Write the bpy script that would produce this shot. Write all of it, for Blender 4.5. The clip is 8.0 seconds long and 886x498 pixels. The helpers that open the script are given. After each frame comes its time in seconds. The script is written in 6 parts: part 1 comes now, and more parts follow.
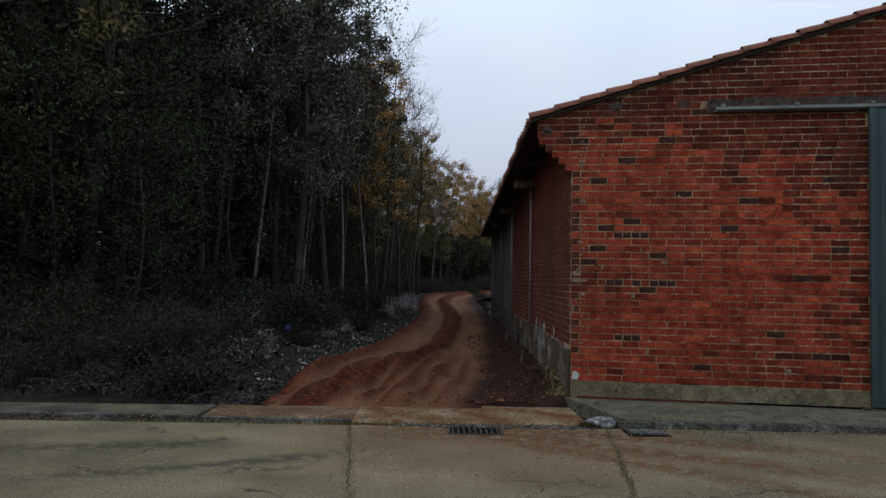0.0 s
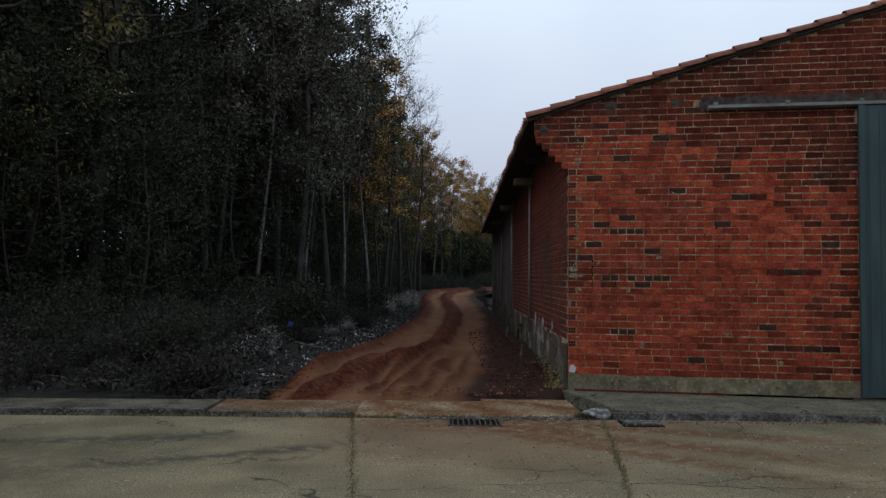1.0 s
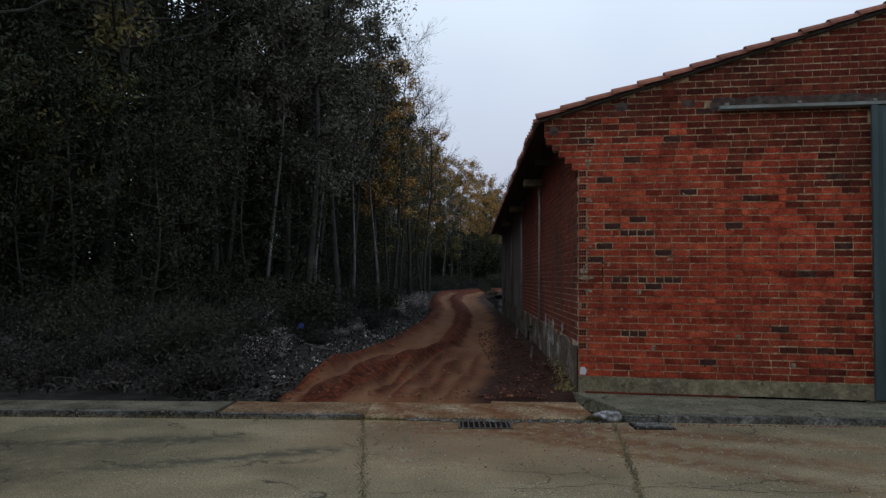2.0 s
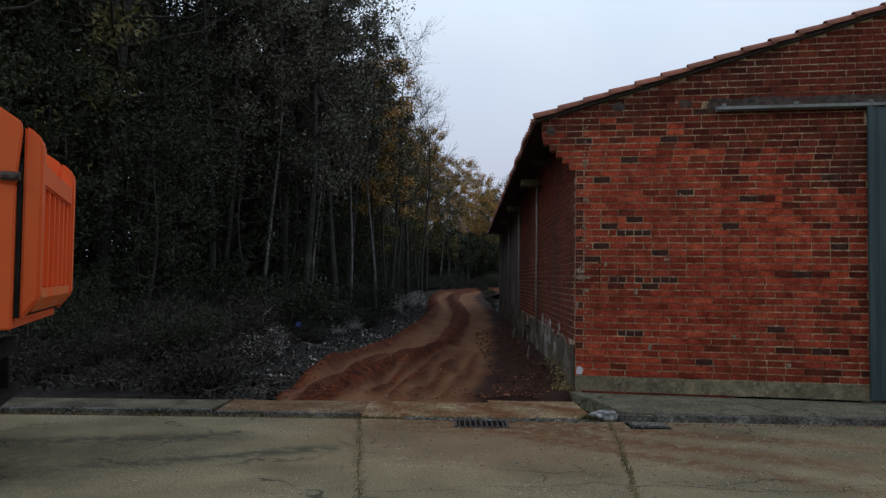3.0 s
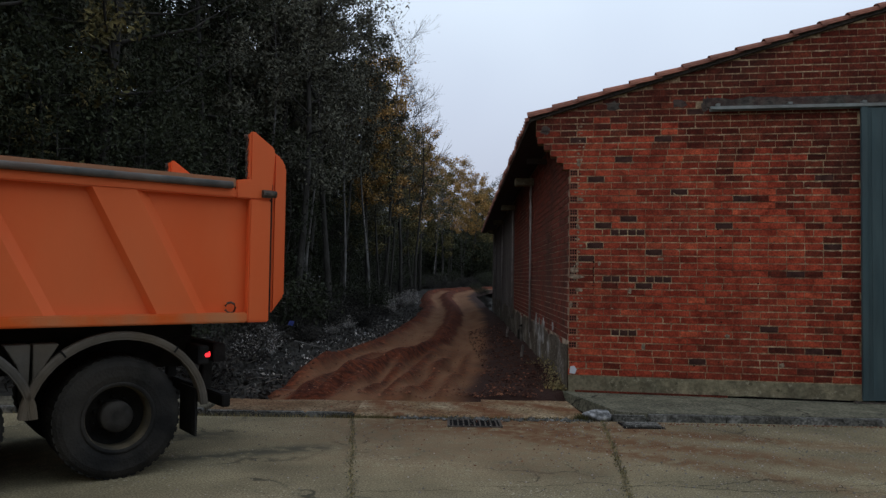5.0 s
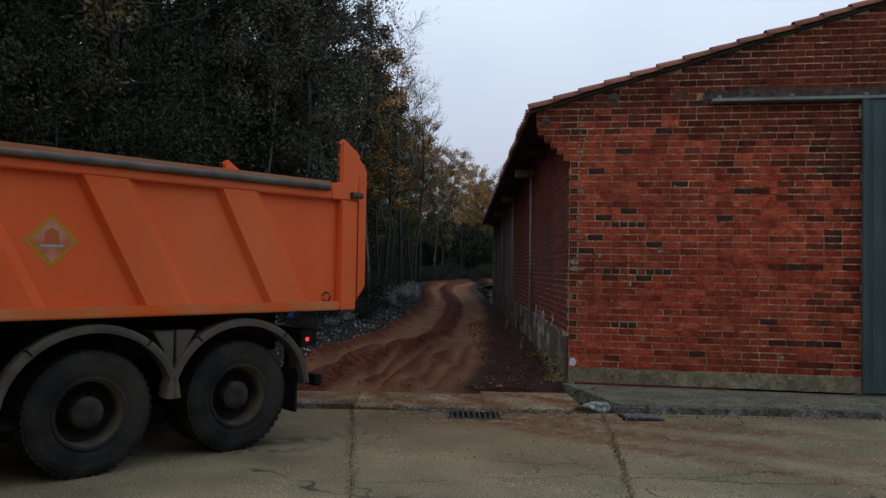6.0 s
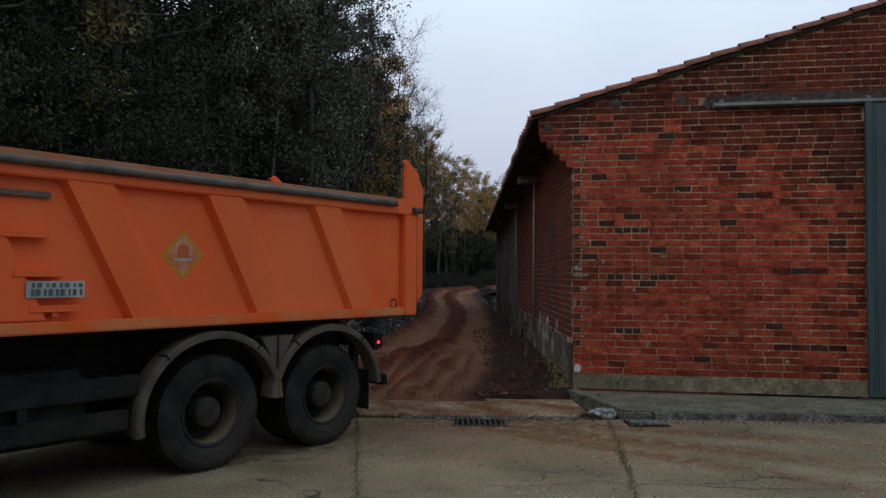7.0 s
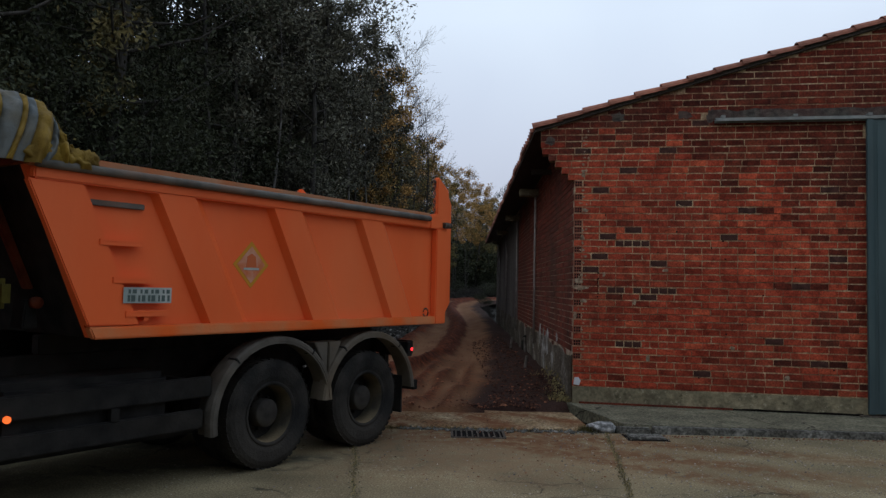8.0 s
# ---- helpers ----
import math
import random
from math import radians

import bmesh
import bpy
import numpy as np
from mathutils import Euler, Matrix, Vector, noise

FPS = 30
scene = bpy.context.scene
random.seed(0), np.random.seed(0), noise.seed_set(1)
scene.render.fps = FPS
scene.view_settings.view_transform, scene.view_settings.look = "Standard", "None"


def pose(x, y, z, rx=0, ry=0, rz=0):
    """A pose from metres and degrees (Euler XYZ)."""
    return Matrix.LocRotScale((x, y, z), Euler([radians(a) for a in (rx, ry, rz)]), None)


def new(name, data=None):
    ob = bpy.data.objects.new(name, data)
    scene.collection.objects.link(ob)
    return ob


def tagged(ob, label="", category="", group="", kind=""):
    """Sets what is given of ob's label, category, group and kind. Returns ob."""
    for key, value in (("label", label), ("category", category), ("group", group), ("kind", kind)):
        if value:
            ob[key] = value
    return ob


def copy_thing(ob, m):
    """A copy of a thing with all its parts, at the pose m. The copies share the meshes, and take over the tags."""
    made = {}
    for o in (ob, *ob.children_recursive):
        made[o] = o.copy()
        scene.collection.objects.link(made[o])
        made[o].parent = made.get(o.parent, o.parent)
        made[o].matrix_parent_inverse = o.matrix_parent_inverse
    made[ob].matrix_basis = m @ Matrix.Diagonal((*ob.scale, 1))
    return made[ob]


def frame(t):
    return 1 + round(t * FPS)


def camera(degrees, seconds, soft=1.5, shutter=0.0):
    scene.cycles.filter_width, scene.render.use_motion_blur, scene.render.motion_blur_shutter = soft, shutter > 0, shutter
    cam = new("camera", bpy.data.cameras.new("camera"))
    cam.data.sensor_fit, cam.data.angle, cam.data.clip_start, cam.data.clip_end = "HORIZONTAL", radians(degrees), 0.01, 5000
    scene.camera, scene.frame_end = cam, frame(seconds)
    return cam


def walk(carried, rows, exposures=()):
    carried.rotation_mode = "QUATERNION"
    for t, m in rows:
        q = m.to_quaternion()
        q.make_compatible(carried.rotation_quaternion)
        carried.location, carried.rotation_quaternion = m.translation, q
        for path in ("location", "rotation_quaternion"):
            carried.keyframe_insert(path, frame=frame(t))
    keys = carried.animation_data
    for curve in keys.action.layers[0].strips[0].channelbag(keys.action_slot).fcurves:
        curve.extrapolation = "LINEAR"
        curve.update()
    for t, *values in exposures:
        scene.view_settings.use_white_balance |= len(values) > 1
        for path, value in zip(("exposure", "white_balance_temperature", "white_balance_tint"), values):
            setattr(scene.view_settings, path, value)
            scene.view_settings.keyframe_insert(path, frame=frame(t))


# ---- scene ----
cam = camera(61.0, 8.0, 1.38)
EXPOSURE, SKY, SUN = 0.0, 1.03, 0.14

# the place: a street of concrete slabs, a brick warehouse, a red dirt track along a wood, a tipper truck that backs in
CAMERA_ROWS = [
    (0.0, -0.032, 0.263, 1.771, -0.143, 2.470, -0.899),
    (0.3, -0.008, 0.090, 1.774, -0.100, 2.600, -1.000),
    (0.5, 0.001, 0.036, 1.775, -0.096, 2.632, -1.047),
    (1.0, 0.000, 0.000, 1.770, 0.000, 2.200, -0.500),
    (1.5, -0.007, 0.017, 1.784, 0.702, 2.297, -0.381),
    (3.0, -0.001, -0.007, 1.780, 0.538, 2.236, -0.635),
    (3.5, 0.017, 0.010, 1.778, -0.095, 2.546, -0.547),
    (4.0, 0.010, 0.008, 1.789, -0.458, 2.431, -0.185),
    (4.5, 0.002, 0.017, 1.785, -0.047, 2.267, -0.637),
    (6.0, -0.004, 0.037, 1.779, 0.032, 1.545, -0.939),
    (6.5, -0.005, 0.217, 1.793, -0.144, 1.057, -0.626),
    (7.0, -0.004, 0.035, 1.785, 0.312, 2.071, -0.378),
    (7.5, -0.005, 0.040, 1.792, 0.648, 2.698, -0.915),
    (8.0, -0.007, 0.029, 1.779, 0.331, 2.930, -1.169),
]
walk(cam, [(t, pose(x, y, z, 90 + p, r, w)) for t, x, y, z, w, p, r in CAMERA_ROWS], exposures=[(0.0, EXPOSURE), (8.0, EXPOSURE)])

# ---- light: a dull evening under an overcast sky ----
SUN_UP, SUN_TURN = 36.0, 222.0
world = bpy.data.worlds.new("overcast_sky")
scene.world = world
world.use_nodes = True
wn, wl = world.node_tree.nodes, world.node_tree.links
sky = wn.new("ShaderNodeTexSky")
sky.sky_type = "NISHITA"
sky.sun_disc = False
sky.sun_elevation, sky.sun_rotation = radians(SUN_UP), radians(SUN_TURN)
sky.air_density, sky.dust_density, sky.ozone_density = 1.0, 4.0, 1.5
sky_low = wn.new("ShaderNodeVectorMath")
sky_low.operation = "SCALE"
sky_low.inputs["Scale"].default_value = 0.1
wl.new(sky.outputs["Color"], sky_low.inputs[0])
w_tc = wn.new("ShaderNodeTexCoord")
w_no = wn.new("ShaderNodeTexNoise")
w_no.inputs["Scale"].default_value, w_no.inputs["Detail"].default_value = 1.6, 4.0
wl.new(w_tc.outputs["Generated"], w_no.inputs["Vector"])
w_ra = wn.new("ShaderNodeValToRGB")
w_ra.color_ramp.elements[0].position, w_ra.color_ramp.elements[0].color = 0.3, (0.60, 0.655, 0.79, 1)
w_ra.color_ramp.elements[1].position, w_ra.color_ramp.elements[1].color = 0.7, (0.735, 0.80, 0.91, 1)
wl.new(w_no.outputs["Fac"], w_ra.inputs["Fac"])
# the cloud is greyer and more lilac towards the horizon
w_sep = wn.new("ShaderNodeSeparateXYZ")
wl.new(w_tc.outputs["Generated"], w_sep.inputs[0])
w_band = wn.new("ShaderNodeValToRGB")
w_band.color_ramp.elements[0].position, w_band.color_ramp.elements[0].color = 0.05, (0.74, 0.71, 0.76, 1)
w_band.color_ramp.elements[1].position, w_band.color_ramp.elements[1].color = 0.34, (1.14, 1.20, 1.22, 1)
wl.new(w_sep.outputs[2], w_band.inputs["Fac"])
w_mul = wn.new("ShaderNodeMix")
w_mul.data_type, w_mul.blend_type = "RGBA", "MULTIPLY"
w_mul.inputs[0].default_value = 1.0
wl.new(w_ra.outputs["Color"], w_mul.inputs[6])
wl.new(w_band.outputs["Color"], w_mul.inputs[7])
w_mix = wn.new("ShaderNodeMix")
w_mix.data_type = "RGBA"
w_mix.inputs[0].default_value = 0.85
wl.new(sky_low.outputs[0], w_mix.inputs[6])
wl.new(w_mul.outputs[2], w_mix.inputs[7])
wn["Background"].inputs["Strength"].default_value = SKY
wl.new(w_mix.outputs[2], wn["Background"].inputs["Color"])
sun = new("sun", bpy.data.lights.new("sun", "SUN"))
sun.data.energy, sun.data.angle, sun.data.color = SUN, radians(25), (1.0, 0.95, 0.9)
sun.matrix_world = pose(0, 0, 30, 90 - SUN_UP, 0, 180 - SUN_TURN)


# ---- materials ----
def surface(name, low, high, scale=8.0, rough=0.85, bump=0.2, grain=60.0, dirt=None, dirt_scale=0.8, dirt_amount=0.5,
            metal=0.0, stretch=(1, 1, 1), vary="", vary_amount=0.35, spread=(0.35, 0.65), world_space=False, mottle=0.0):
    """Two colours mixed by a noise, a second coat of dirt at a larger scale, and a fine relief. vary: '' or 'object' or 'island'."""
    m = bpy.data.materials.new(name)
    m.use_nodes = True
    n, l = m.node_tree.nodes, m.node_tree.links
    bs = n["Principled BSDF"]
    tc, mp = n.new("ShaderNodeTexCoord"), n.new("ShaderNodeMapping")
    mp.inputs["Scale"].default_value = stretch
    l.new(n.new("ShaderNodeNewGeometry").outputs["Position"] if world_space else tc.outputs["Object"], mp.inputs["Vector"])

    def noisy(s, detail, a, b):
        t, r = n.new("ShaderNodeTexNoise"), n.new("ShaderNodeMapRange")
        t.inputs["Scale"].default_value, t.inputs["Detail"].default_value = s, detail
        r.inputs["From Min"].default_value, r.inputs["From Max"].default_value = a, b
        l.new(mp.outputs["Vector"], t.inputs["Vector"])
        l.new(t.outputs["Fac"], r.inputs["Value"])
        return r.outputs["Result"]

    def mixed(fac, a, b, mode="MIX"):
        x = n.new("ShaderNodeMix")
        x.data_type, x.blend_type = "RGBA", mode
        for value, slot in ((fac, 0), (a, 6), (b, 7)):
            if isinstance(value, bpy.types.NodeSocket):
                l.new(value, x.inputs[slot])
            else:
                x.inputs[slot].default_value = value
        return x.outputs[2]

    col = mixed(noisy(scale, 5, *spread), (*low, 1), (*high, 1))
    if vary:
        src = n.new("ShaderNodeObjectInfo").outputs["Random"] if vary == "object" else n.new("ShaderNodeNewGeometry").outputs["Random Per Island"]
        ramp = n.new("ShaderNodeValToRGB")
        e = ramp.color_ramp.elements
        e[0].position, e[0].color = 0.0, (1 - vary_amount, 1 - vary_amount, 1 - vary_amount * 0.9, 1)
        e[1].position, e[1].color = 1.0, (1 + vary_amount, 1 + vary_amount * 0.8, 1 + vary_amount * 0.6, 1)
        l.new(src, ramp.inputs["Fac"])
        col = mixed(1.0, col, ramp.outputs["Color"], "MULTIPLY")
    if dirt:
        k = n.new("ShaderNodeMath")
        k.operation = "MULTIPLY"
        k.inputs[1].default_value = dirt_amount
        l.new(noisy(dirt_scale, 6, 0.42, 0.68), k.inputs[0])
        col = mixed(k.outputs[0], col, (*dirt, 1))
    if mottle:
        speck = noisy(grain * 0.45, 3, 0.37, 0.63)
        light = n.new("ShaderNodeMapRange")
        light.inputs["To Min"].default_value, light.inputs["To Max"].default_value = 1 - mottle, 1 + 0.6 * mottle
        l.new(speck, light.inputs["Value"])
        grey = n.new("ShaderNodeCombineXYZ")
        for i in range(3):
            l.new(light.outputs["Result"], grey.inputs[i])
        col = mixed(1.0, col, grey.outputs[0], "MULTIPLY")
    l.new(col, bs.inputs["Base Color"])
    bs.inputs["Roughness"].default_value, bs.inputs["Metallic"].default_value = rough, metal
    if not metal:
        bs.inputs["Specular IOR Level"].default_value = 0.12 if rough > 0.55 else 0.22
    if bump:
        b = n.new("ShaderNodeBump")
        b.inputs["Strength"].default_value, b.inputs["Distance"].default_value = bump, 0.02
        l.new(noisy(grain, 4, 0.2, 0.8), b.inputs["Height"])
        l.new(b.outputs["Normal"], bs.inputs["Normal"])
    return m


def brick_coat(name, vary, low=(0.225, 0.035, 0.019), high=(0.45, 0.080, 0.041), grime=(0.095, 0.030, 0.020), amount=0.5):
    """Fired clay: most bricks red, some orange, a few nearly black or grey."""
    m = surface(name, low, high, 7, 0.9, 0.35, 90, grime, 0.7, amount, world_space=True, mottle=0.35)
    n, l = m.node_tree.nodes, m.node_tree.links
    bs = n["Principled BSDF"]
    old = bs.inputs["Base Color"].links[0].from_socket
    src = n.new("ShaderNodeObjectInfo").outputs["Random"] if vary == "object" else n.new("ShaderNodeNewGeometry").outputs["Random Per Island"]
    ramp = n.new("ShaderNodeValToRGB")
    e = ramp.color_ramp.elements
    ramp.color_ramp.interpolation = "CONSTANT"
    e[0].position, e[0].color = 0.0, (0.40, 0.46, 0.52, 1)
    e[1].position, e[1].color = 0.02, (0.66, 0.62, 0.65, 1)
    for at, c in ((0.15, (0.84, 0.80, 0.82)), (0.36, (0.96, 0.92, 0.92)), (0.55, (1.03, 1.0, 1.0)), (0.75, (1.12, 1.12, 1.08)), (0.92, (1.22, 1.36, 1.26))):
        x = e.new(at)
        x.color = (*c, 1)
    l.new(src, ramp.inputs["Fac"])
    x = n.new("ShaderNodeMix")
    x.data_type, x.blend_type = "RGBA", "MULTIPLY"
    x.inputs[0].default_value = 1.0
    l.new(old, x.inputs[6])
    l.new(ramp.outputs["Color"], x.inputs[7])
    l.new(x.outputs[2], bs.inputs["Base Color"])
    return m


def plain(name, colour, rough=0.6, metal=0.0, glow=0.0):
    m = bpy.data.materials.new(name)
    m.use_nodes = True
    bs = m.node_tree.nodes["Principled BSDF"]
    bs.inputs["Base Color"].default_value = (*colour, 1)
    bs.inputs["Roughness"].default_value, bs.inputs["Metallic"].default_value = rough, metal
    bs.inputs["Specular IOR Level"].default_value = 0.5 if rough < 0.4 else 0.08
    if glow:
        bs.inputs["Emission Color"].default_value = (*colour, 1)
        bs.inputs["Emission Strength"].default_value = glow
    return m


BRICK_ONE = brick_coat("fired_brick", "object")
BRICK_MANY = brick_coat("fired_brick_wall", "island")
# darker copy of the gable brick for its shaded top; also the old edging
BRICK_DARKER = brick_coat("shaded_and_old_brick", "island", (0.085, 0.019, 0.012), (0.175, 0.036, 0.021), (0.040, 0.021, 0.017), 0.75)
MORTAR = surface("lime_mortar", (0.25, 0.18, 0.105), (0.58, 0.46, 0.29), 9, 0.95, 0.4, 70, (0.12, 0.042, 0.028), 1.9, 0.95, mottle=0.4)
SMEAR = surface("smeared_mortar", (0.20, 0.155, 0.105), (0.38, 0.315, 0.23), 14, 0.95, 0.5, 50, (0.16, 0.09, 0.065), 6, 0.6, mottle=0.4)
BRICK_END = surface("hollow_brick_clay", (0.16, 0.042, 0.030), (0.29, 0.11, 0.075), 20, 0.95, 0.4, 60)
# near-black, stands in for the shade inside pits, holes and open joints
HOLLOW = plain("hollow_shade", (0.006, 0.005, 0.005), 0.95)
RENDER = surface("cement_render", (0.16, 0.140, 0.090), (0.29, 0.255, 0.165), 5, 0.92, 0.5, 50, (0.08, 0.075, 0.052), 2.6, 0.65, mottle=0.22)
STAIN = surface("whitewashed_render", (0.13, 0.108, 0.08), (0.37, 0.34, 0.29), 1.6, 0.92, 0.35, 50, (0.065, 0.05, 0.042), 1.5, 0.6, spread=(0.53, 0.68), mottle=0.4)
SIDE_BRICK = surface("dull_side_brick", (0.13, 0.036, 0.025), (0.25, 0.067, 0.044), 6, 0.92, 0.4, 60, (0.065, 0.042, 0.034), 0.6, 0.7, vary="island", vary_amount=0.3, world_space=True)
CONCRETE = surface("street_concrete", (0.187, 0.157, 0.094), (0.375, 0.316, 0.190), 1.3, 0.9, 0.05, 130, (0.125, 0.106, 0.066), 0.8, 0.8, mottle=0.4, spread=(0.15, 0.85))
PAVING = surface("pavement_concrete", (0.135, 0.132, 0.092), (0.225, 0.218, 0.155), 4.0, 0.9, 0.5, 60, (0.08, 0.075, 0.055), 0.9, 0.6, mottle=0.4)
APRON = surface("dirty_concrete", (0.25, 0.175, 0.095), (0.44, 0.35, 0.22), 1.7, 0.92, 0.6, 60, (0.17, 0.075, 0.032), 1.6, 0.8, mottle=0.45)
STRIP = surface("dirty_verge_concrete", (0.11, 0.098, 0.068), (0.21, 0.19, 0.135), 2.5, 0.95, 0.6, 70, (0.035, 0.03, 0.025), 0.9, 0.7, mottle=0.4)
KERB = surface("kerb_stone", (0.085, 0.085, 0.075), (0.24, 0.24, 0.22), 7.0, 0.9, 0.6, 60, (0.05, 0.045, 0.035), 1.8, 0.8, mottle=0.5)
JOINT = surface("joint_dirt", (0.085, 0.08, 0.055), (0.16, 0.145, 0.10), 10, 0.95, 0.5, 60)
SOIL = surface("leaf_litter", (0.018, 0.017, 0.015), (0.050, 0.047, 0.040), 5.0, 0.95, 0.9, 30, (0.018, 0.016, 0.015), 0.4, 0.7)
CLOD = surface("red_clods", (0.10, 0.045, 0.028), (0.22, 0.10, 0.06), 6, 0.95, 0.4, 40, vary="island", vary_amount=0.5)
STONE = surface("grey_pebbles", (0.16, 0.14, 0.12), (0.36, 0.34, 0.30), 8, 0.9, 0.3, 40, vary="island", vary_amount=0.5)
TILE = surface("clay_roof_tile", (0.23, 0.080, 0.050), (0.38, 0.155, 0.105), 9, 0.9, 0.3, 60, (0.09, 0.06, 0.05), 2.0, 0.6, vary="object", vary_amount=0.25)
TILES = surface("clay_roof_tiles", (0.15, 0.06, 0.045), (0.27, 0.12, 0.085), 9, 0.9, 0.3, 60, (0.07, 0.05, 0.045), 2.0, 0.6, vary="island", vary_amount=0.25)
TIMBER = surface("dark_timber", (0.035, 0.03, 0.027), (0.07, 0.06, 0.05), 12, 0.9, 0.3, 40, stretch=(4, 0.5, 4))
GALVANISED = surface("galvanised_steel", (0.15, 0.17, 0.165), (0.25, 0.275, 0.265), 6, 0.55, 0.1, 60, (0.14, 0.12, 0.10), 2.0, 0.5, metal=0.35)
DOOR_BLUE = surface("blue_grey_door_paint", (0.042, 0.072, 0.080), (0.062, 0.096, 0.102), 2.5, 0.55, 0.1, 50, (0.04, 0.055, 0.06), 1.2, 0.6, stretch=(3, 3, 0.5))
IRON = surface("cast_iron", (0.05, 0.044, 0.038), (0.13, 0.11, 0.09), 20, 0.8, 0.3, 60)
PIPE = surface("pale_downpipe", (0.20, 0.18, 0.17), (0.30, 0.28, 0.27), 6, 0.7, 0.1, 40)
BARK = surface("grey_bark", (0.026, 0.024, 0.021), (0.075, 0.070, 0.062), 5, 0.95, 0.8, 18, (0.03, 0.03, 0.028), 1.2, 0.6, stretch=(1, 1, 0.3))
PALE_BARK = surface("pale_bark", (0.09, 0.086, 0.08), (0.26, 0.25, 0.235), 5, 0.95, 0.6, 18, (0.06, 0.055, 0.05), 1.5, 0.7, stretch=(1, 1, 0.4))
TWIG = surface("grey_twigs", (0.06, 0.056, 0.05), (0.17, 0.16, 0.15), 8, 0.95, 0.2, 30, vary="island", vary_amount=0.4)
LEAF_DARK = surface("dark_green_leaves", (0.018, 0.024, 0.012), (0.044, 0.052, 0.028), 0.5, 0.6, 0, vary="island", vary_amount=0.35)
LEAF_GREY = surface("grey_green_leaves", (0.060, 0.064, 0.046), (0.150, 0.152, 0.112), 0.5, 0.7, 0, vary="island", vary_amount=0.35)
LEAF_OLIVE = surface("olive_autumn_leaves", (0.075, 0.076, 0.032), (0.18, 0.155, 0.065), 0.4, 0.65, 0, vary="island", vary_amount=0.5)
LEAF_GOLD = surface("golden_autumn_leaves", (0.19, 0.134, 0.042), (0.47, 0.29, 0.100), 0.35, 0.65, 0, vary="island", vary_amount=0.5)
LEAF_PALE = surface("pale_dry_leaves", (0.16, 0.16, 0.15), (0.55, 0.55, 0.53), 1.5, 0.7, 0, vary="island", vary_amount=0.5)
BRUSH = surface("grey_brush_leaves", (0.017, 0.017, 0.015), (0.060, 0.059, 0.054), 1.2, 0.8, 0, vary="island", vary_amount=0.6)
GRASS = surface("dry_grass", (0.15, 0.13, 0.06), (0.34, 0.30, 0.15), 2.0, 0.8, 0, vary="island", vary_amount=0.4)
ORANGE = surface("orange_truck_paint", (0.80, 0.120, 0.026), (0.88, 0.152, 0.040), 1.2, 0.5, 0.03, 30, (0.72, 0.22, 0.085), 0.9, 0.35, stretch=(1, 1, 0.45))
ORANGE_WORN = surface("dusty_orange_paint", (0.76, 0.130, 0.024), (0.66, 0.22, 0.085), 1.6, 0.65, 0.1, 40, (0.50, 0.25, 0.12), 3.5, 0.5, spread=(0.45, 0.7))
RIM_DUST = surface("dusty_orange_rim", (0.46, 0.14, 0.05), (0.40, 0.22, 0.13), 3.0, 0.7, 0.1, 40, (0.25, 0.15, 0.09), 2.5, 0.6)
TARP_RAIL = surface("grey_tube", (0.075, 0.075, 0.07), (0.15, 0.14, 0.125), 5, 0.65, 0.1, 40, (0.22, 0.11, 0.07), 2.0, 0.5)
CHASSIS = surface("black_chassis", (0.008, 0.008, 0.008), (0.022, 0.021, 0.02), 5, 0.8, 0.2, 40, (0.04, 0.036, 0.03), 1.5, 0.5)
GUARD = surface("grey_plastic_guard", (0.065, 0.060, 0.052), (0.12, 0.11, 0.095), 4, 0.75, 0.1, 50, (0.17, 0.13, 0.085), 1.3, 0.6)
RUBBER = surface("dusty_rubber", (0.016, 0.016, 0.016), (0.036, 0.035, 0.033), 4, 0.9, 0.3, 40, (0.065, 0.056, 0.045), 1.8, 0.45)
RIM = surface("dusty_rim", (0.05, 0.045, 0.035), (0.13, 0.11, 0.075), 4, 0.7, 0.2, 40, (0.21, 0.155, 0.085), 2.5, 0.6)
HUB = surface("grey_hub", (0.024, 0.022, 0.020), (0.055, 0.051, 0.045), 6, 0.75, 0.1, 40, (0.06, 0.052, 0.04), 2, 0.4)
TARP_YELLOW = surface("yellow_tarpaulin", (0.13, 0.080, 0.012), (0.27, 0.175, 0.030), 7, 0.6, 0.4, 20, (0.10, 0.065, 0.02), 4.0, 0.7)
TARP_GREY = surface("grey_blue_tarpaulin", (0.075, 0.090, 0.095), (0.135, 0.152, 0.155), 5, 0.6, 0.3, 20, (0.12, 0.10, 0.06), 3.5, 0.6)
YELLOW = plain("sign_yellow", (0.55, 0.25, 0.03), 0.6)
SIGN_WHITE = surface("worn_sign_white", (0.55, 0.16, 0.07), (0.60, 0.36, 0.28), 7, 0.6, 0, 30)
LABEL_WHITE = surface("label_white", (0.26, 0.31, 0.29), (0.46, 0.48, 0.46), 6, 0.6, 0, 30)
LABEL_INK = plain("label_ink", (0.09, 0.12, 0.115), 0.6)
SIGN_RED = plain("sign_red", (0.52, 0.13, 0.05), 0.6)
RED_LAMP = plain("red_lamp", (1.0, 0.03, 0.04), 0.3, 0, 1.6)
AMBER_LAMP = plain("amber_lamp", (1.0, 0.16, 0.03), 0.3, 0, 1.0)
GLASS = plain("dark_window_glass", (0.02, 0.025, 0.03), 0.05)
LINTEL = surface("rough_dark_concrete", (0.040, 0.036, 0.032), (0.10, 0.092, 0.080), 12, 0.95, 0.8, 40, (0.09, 0.035, 0.03), 3, 0.5)
BLUE_PLASTIC = plain("blue_plastic", (0.03, 0.042, 0.14), 0.6)
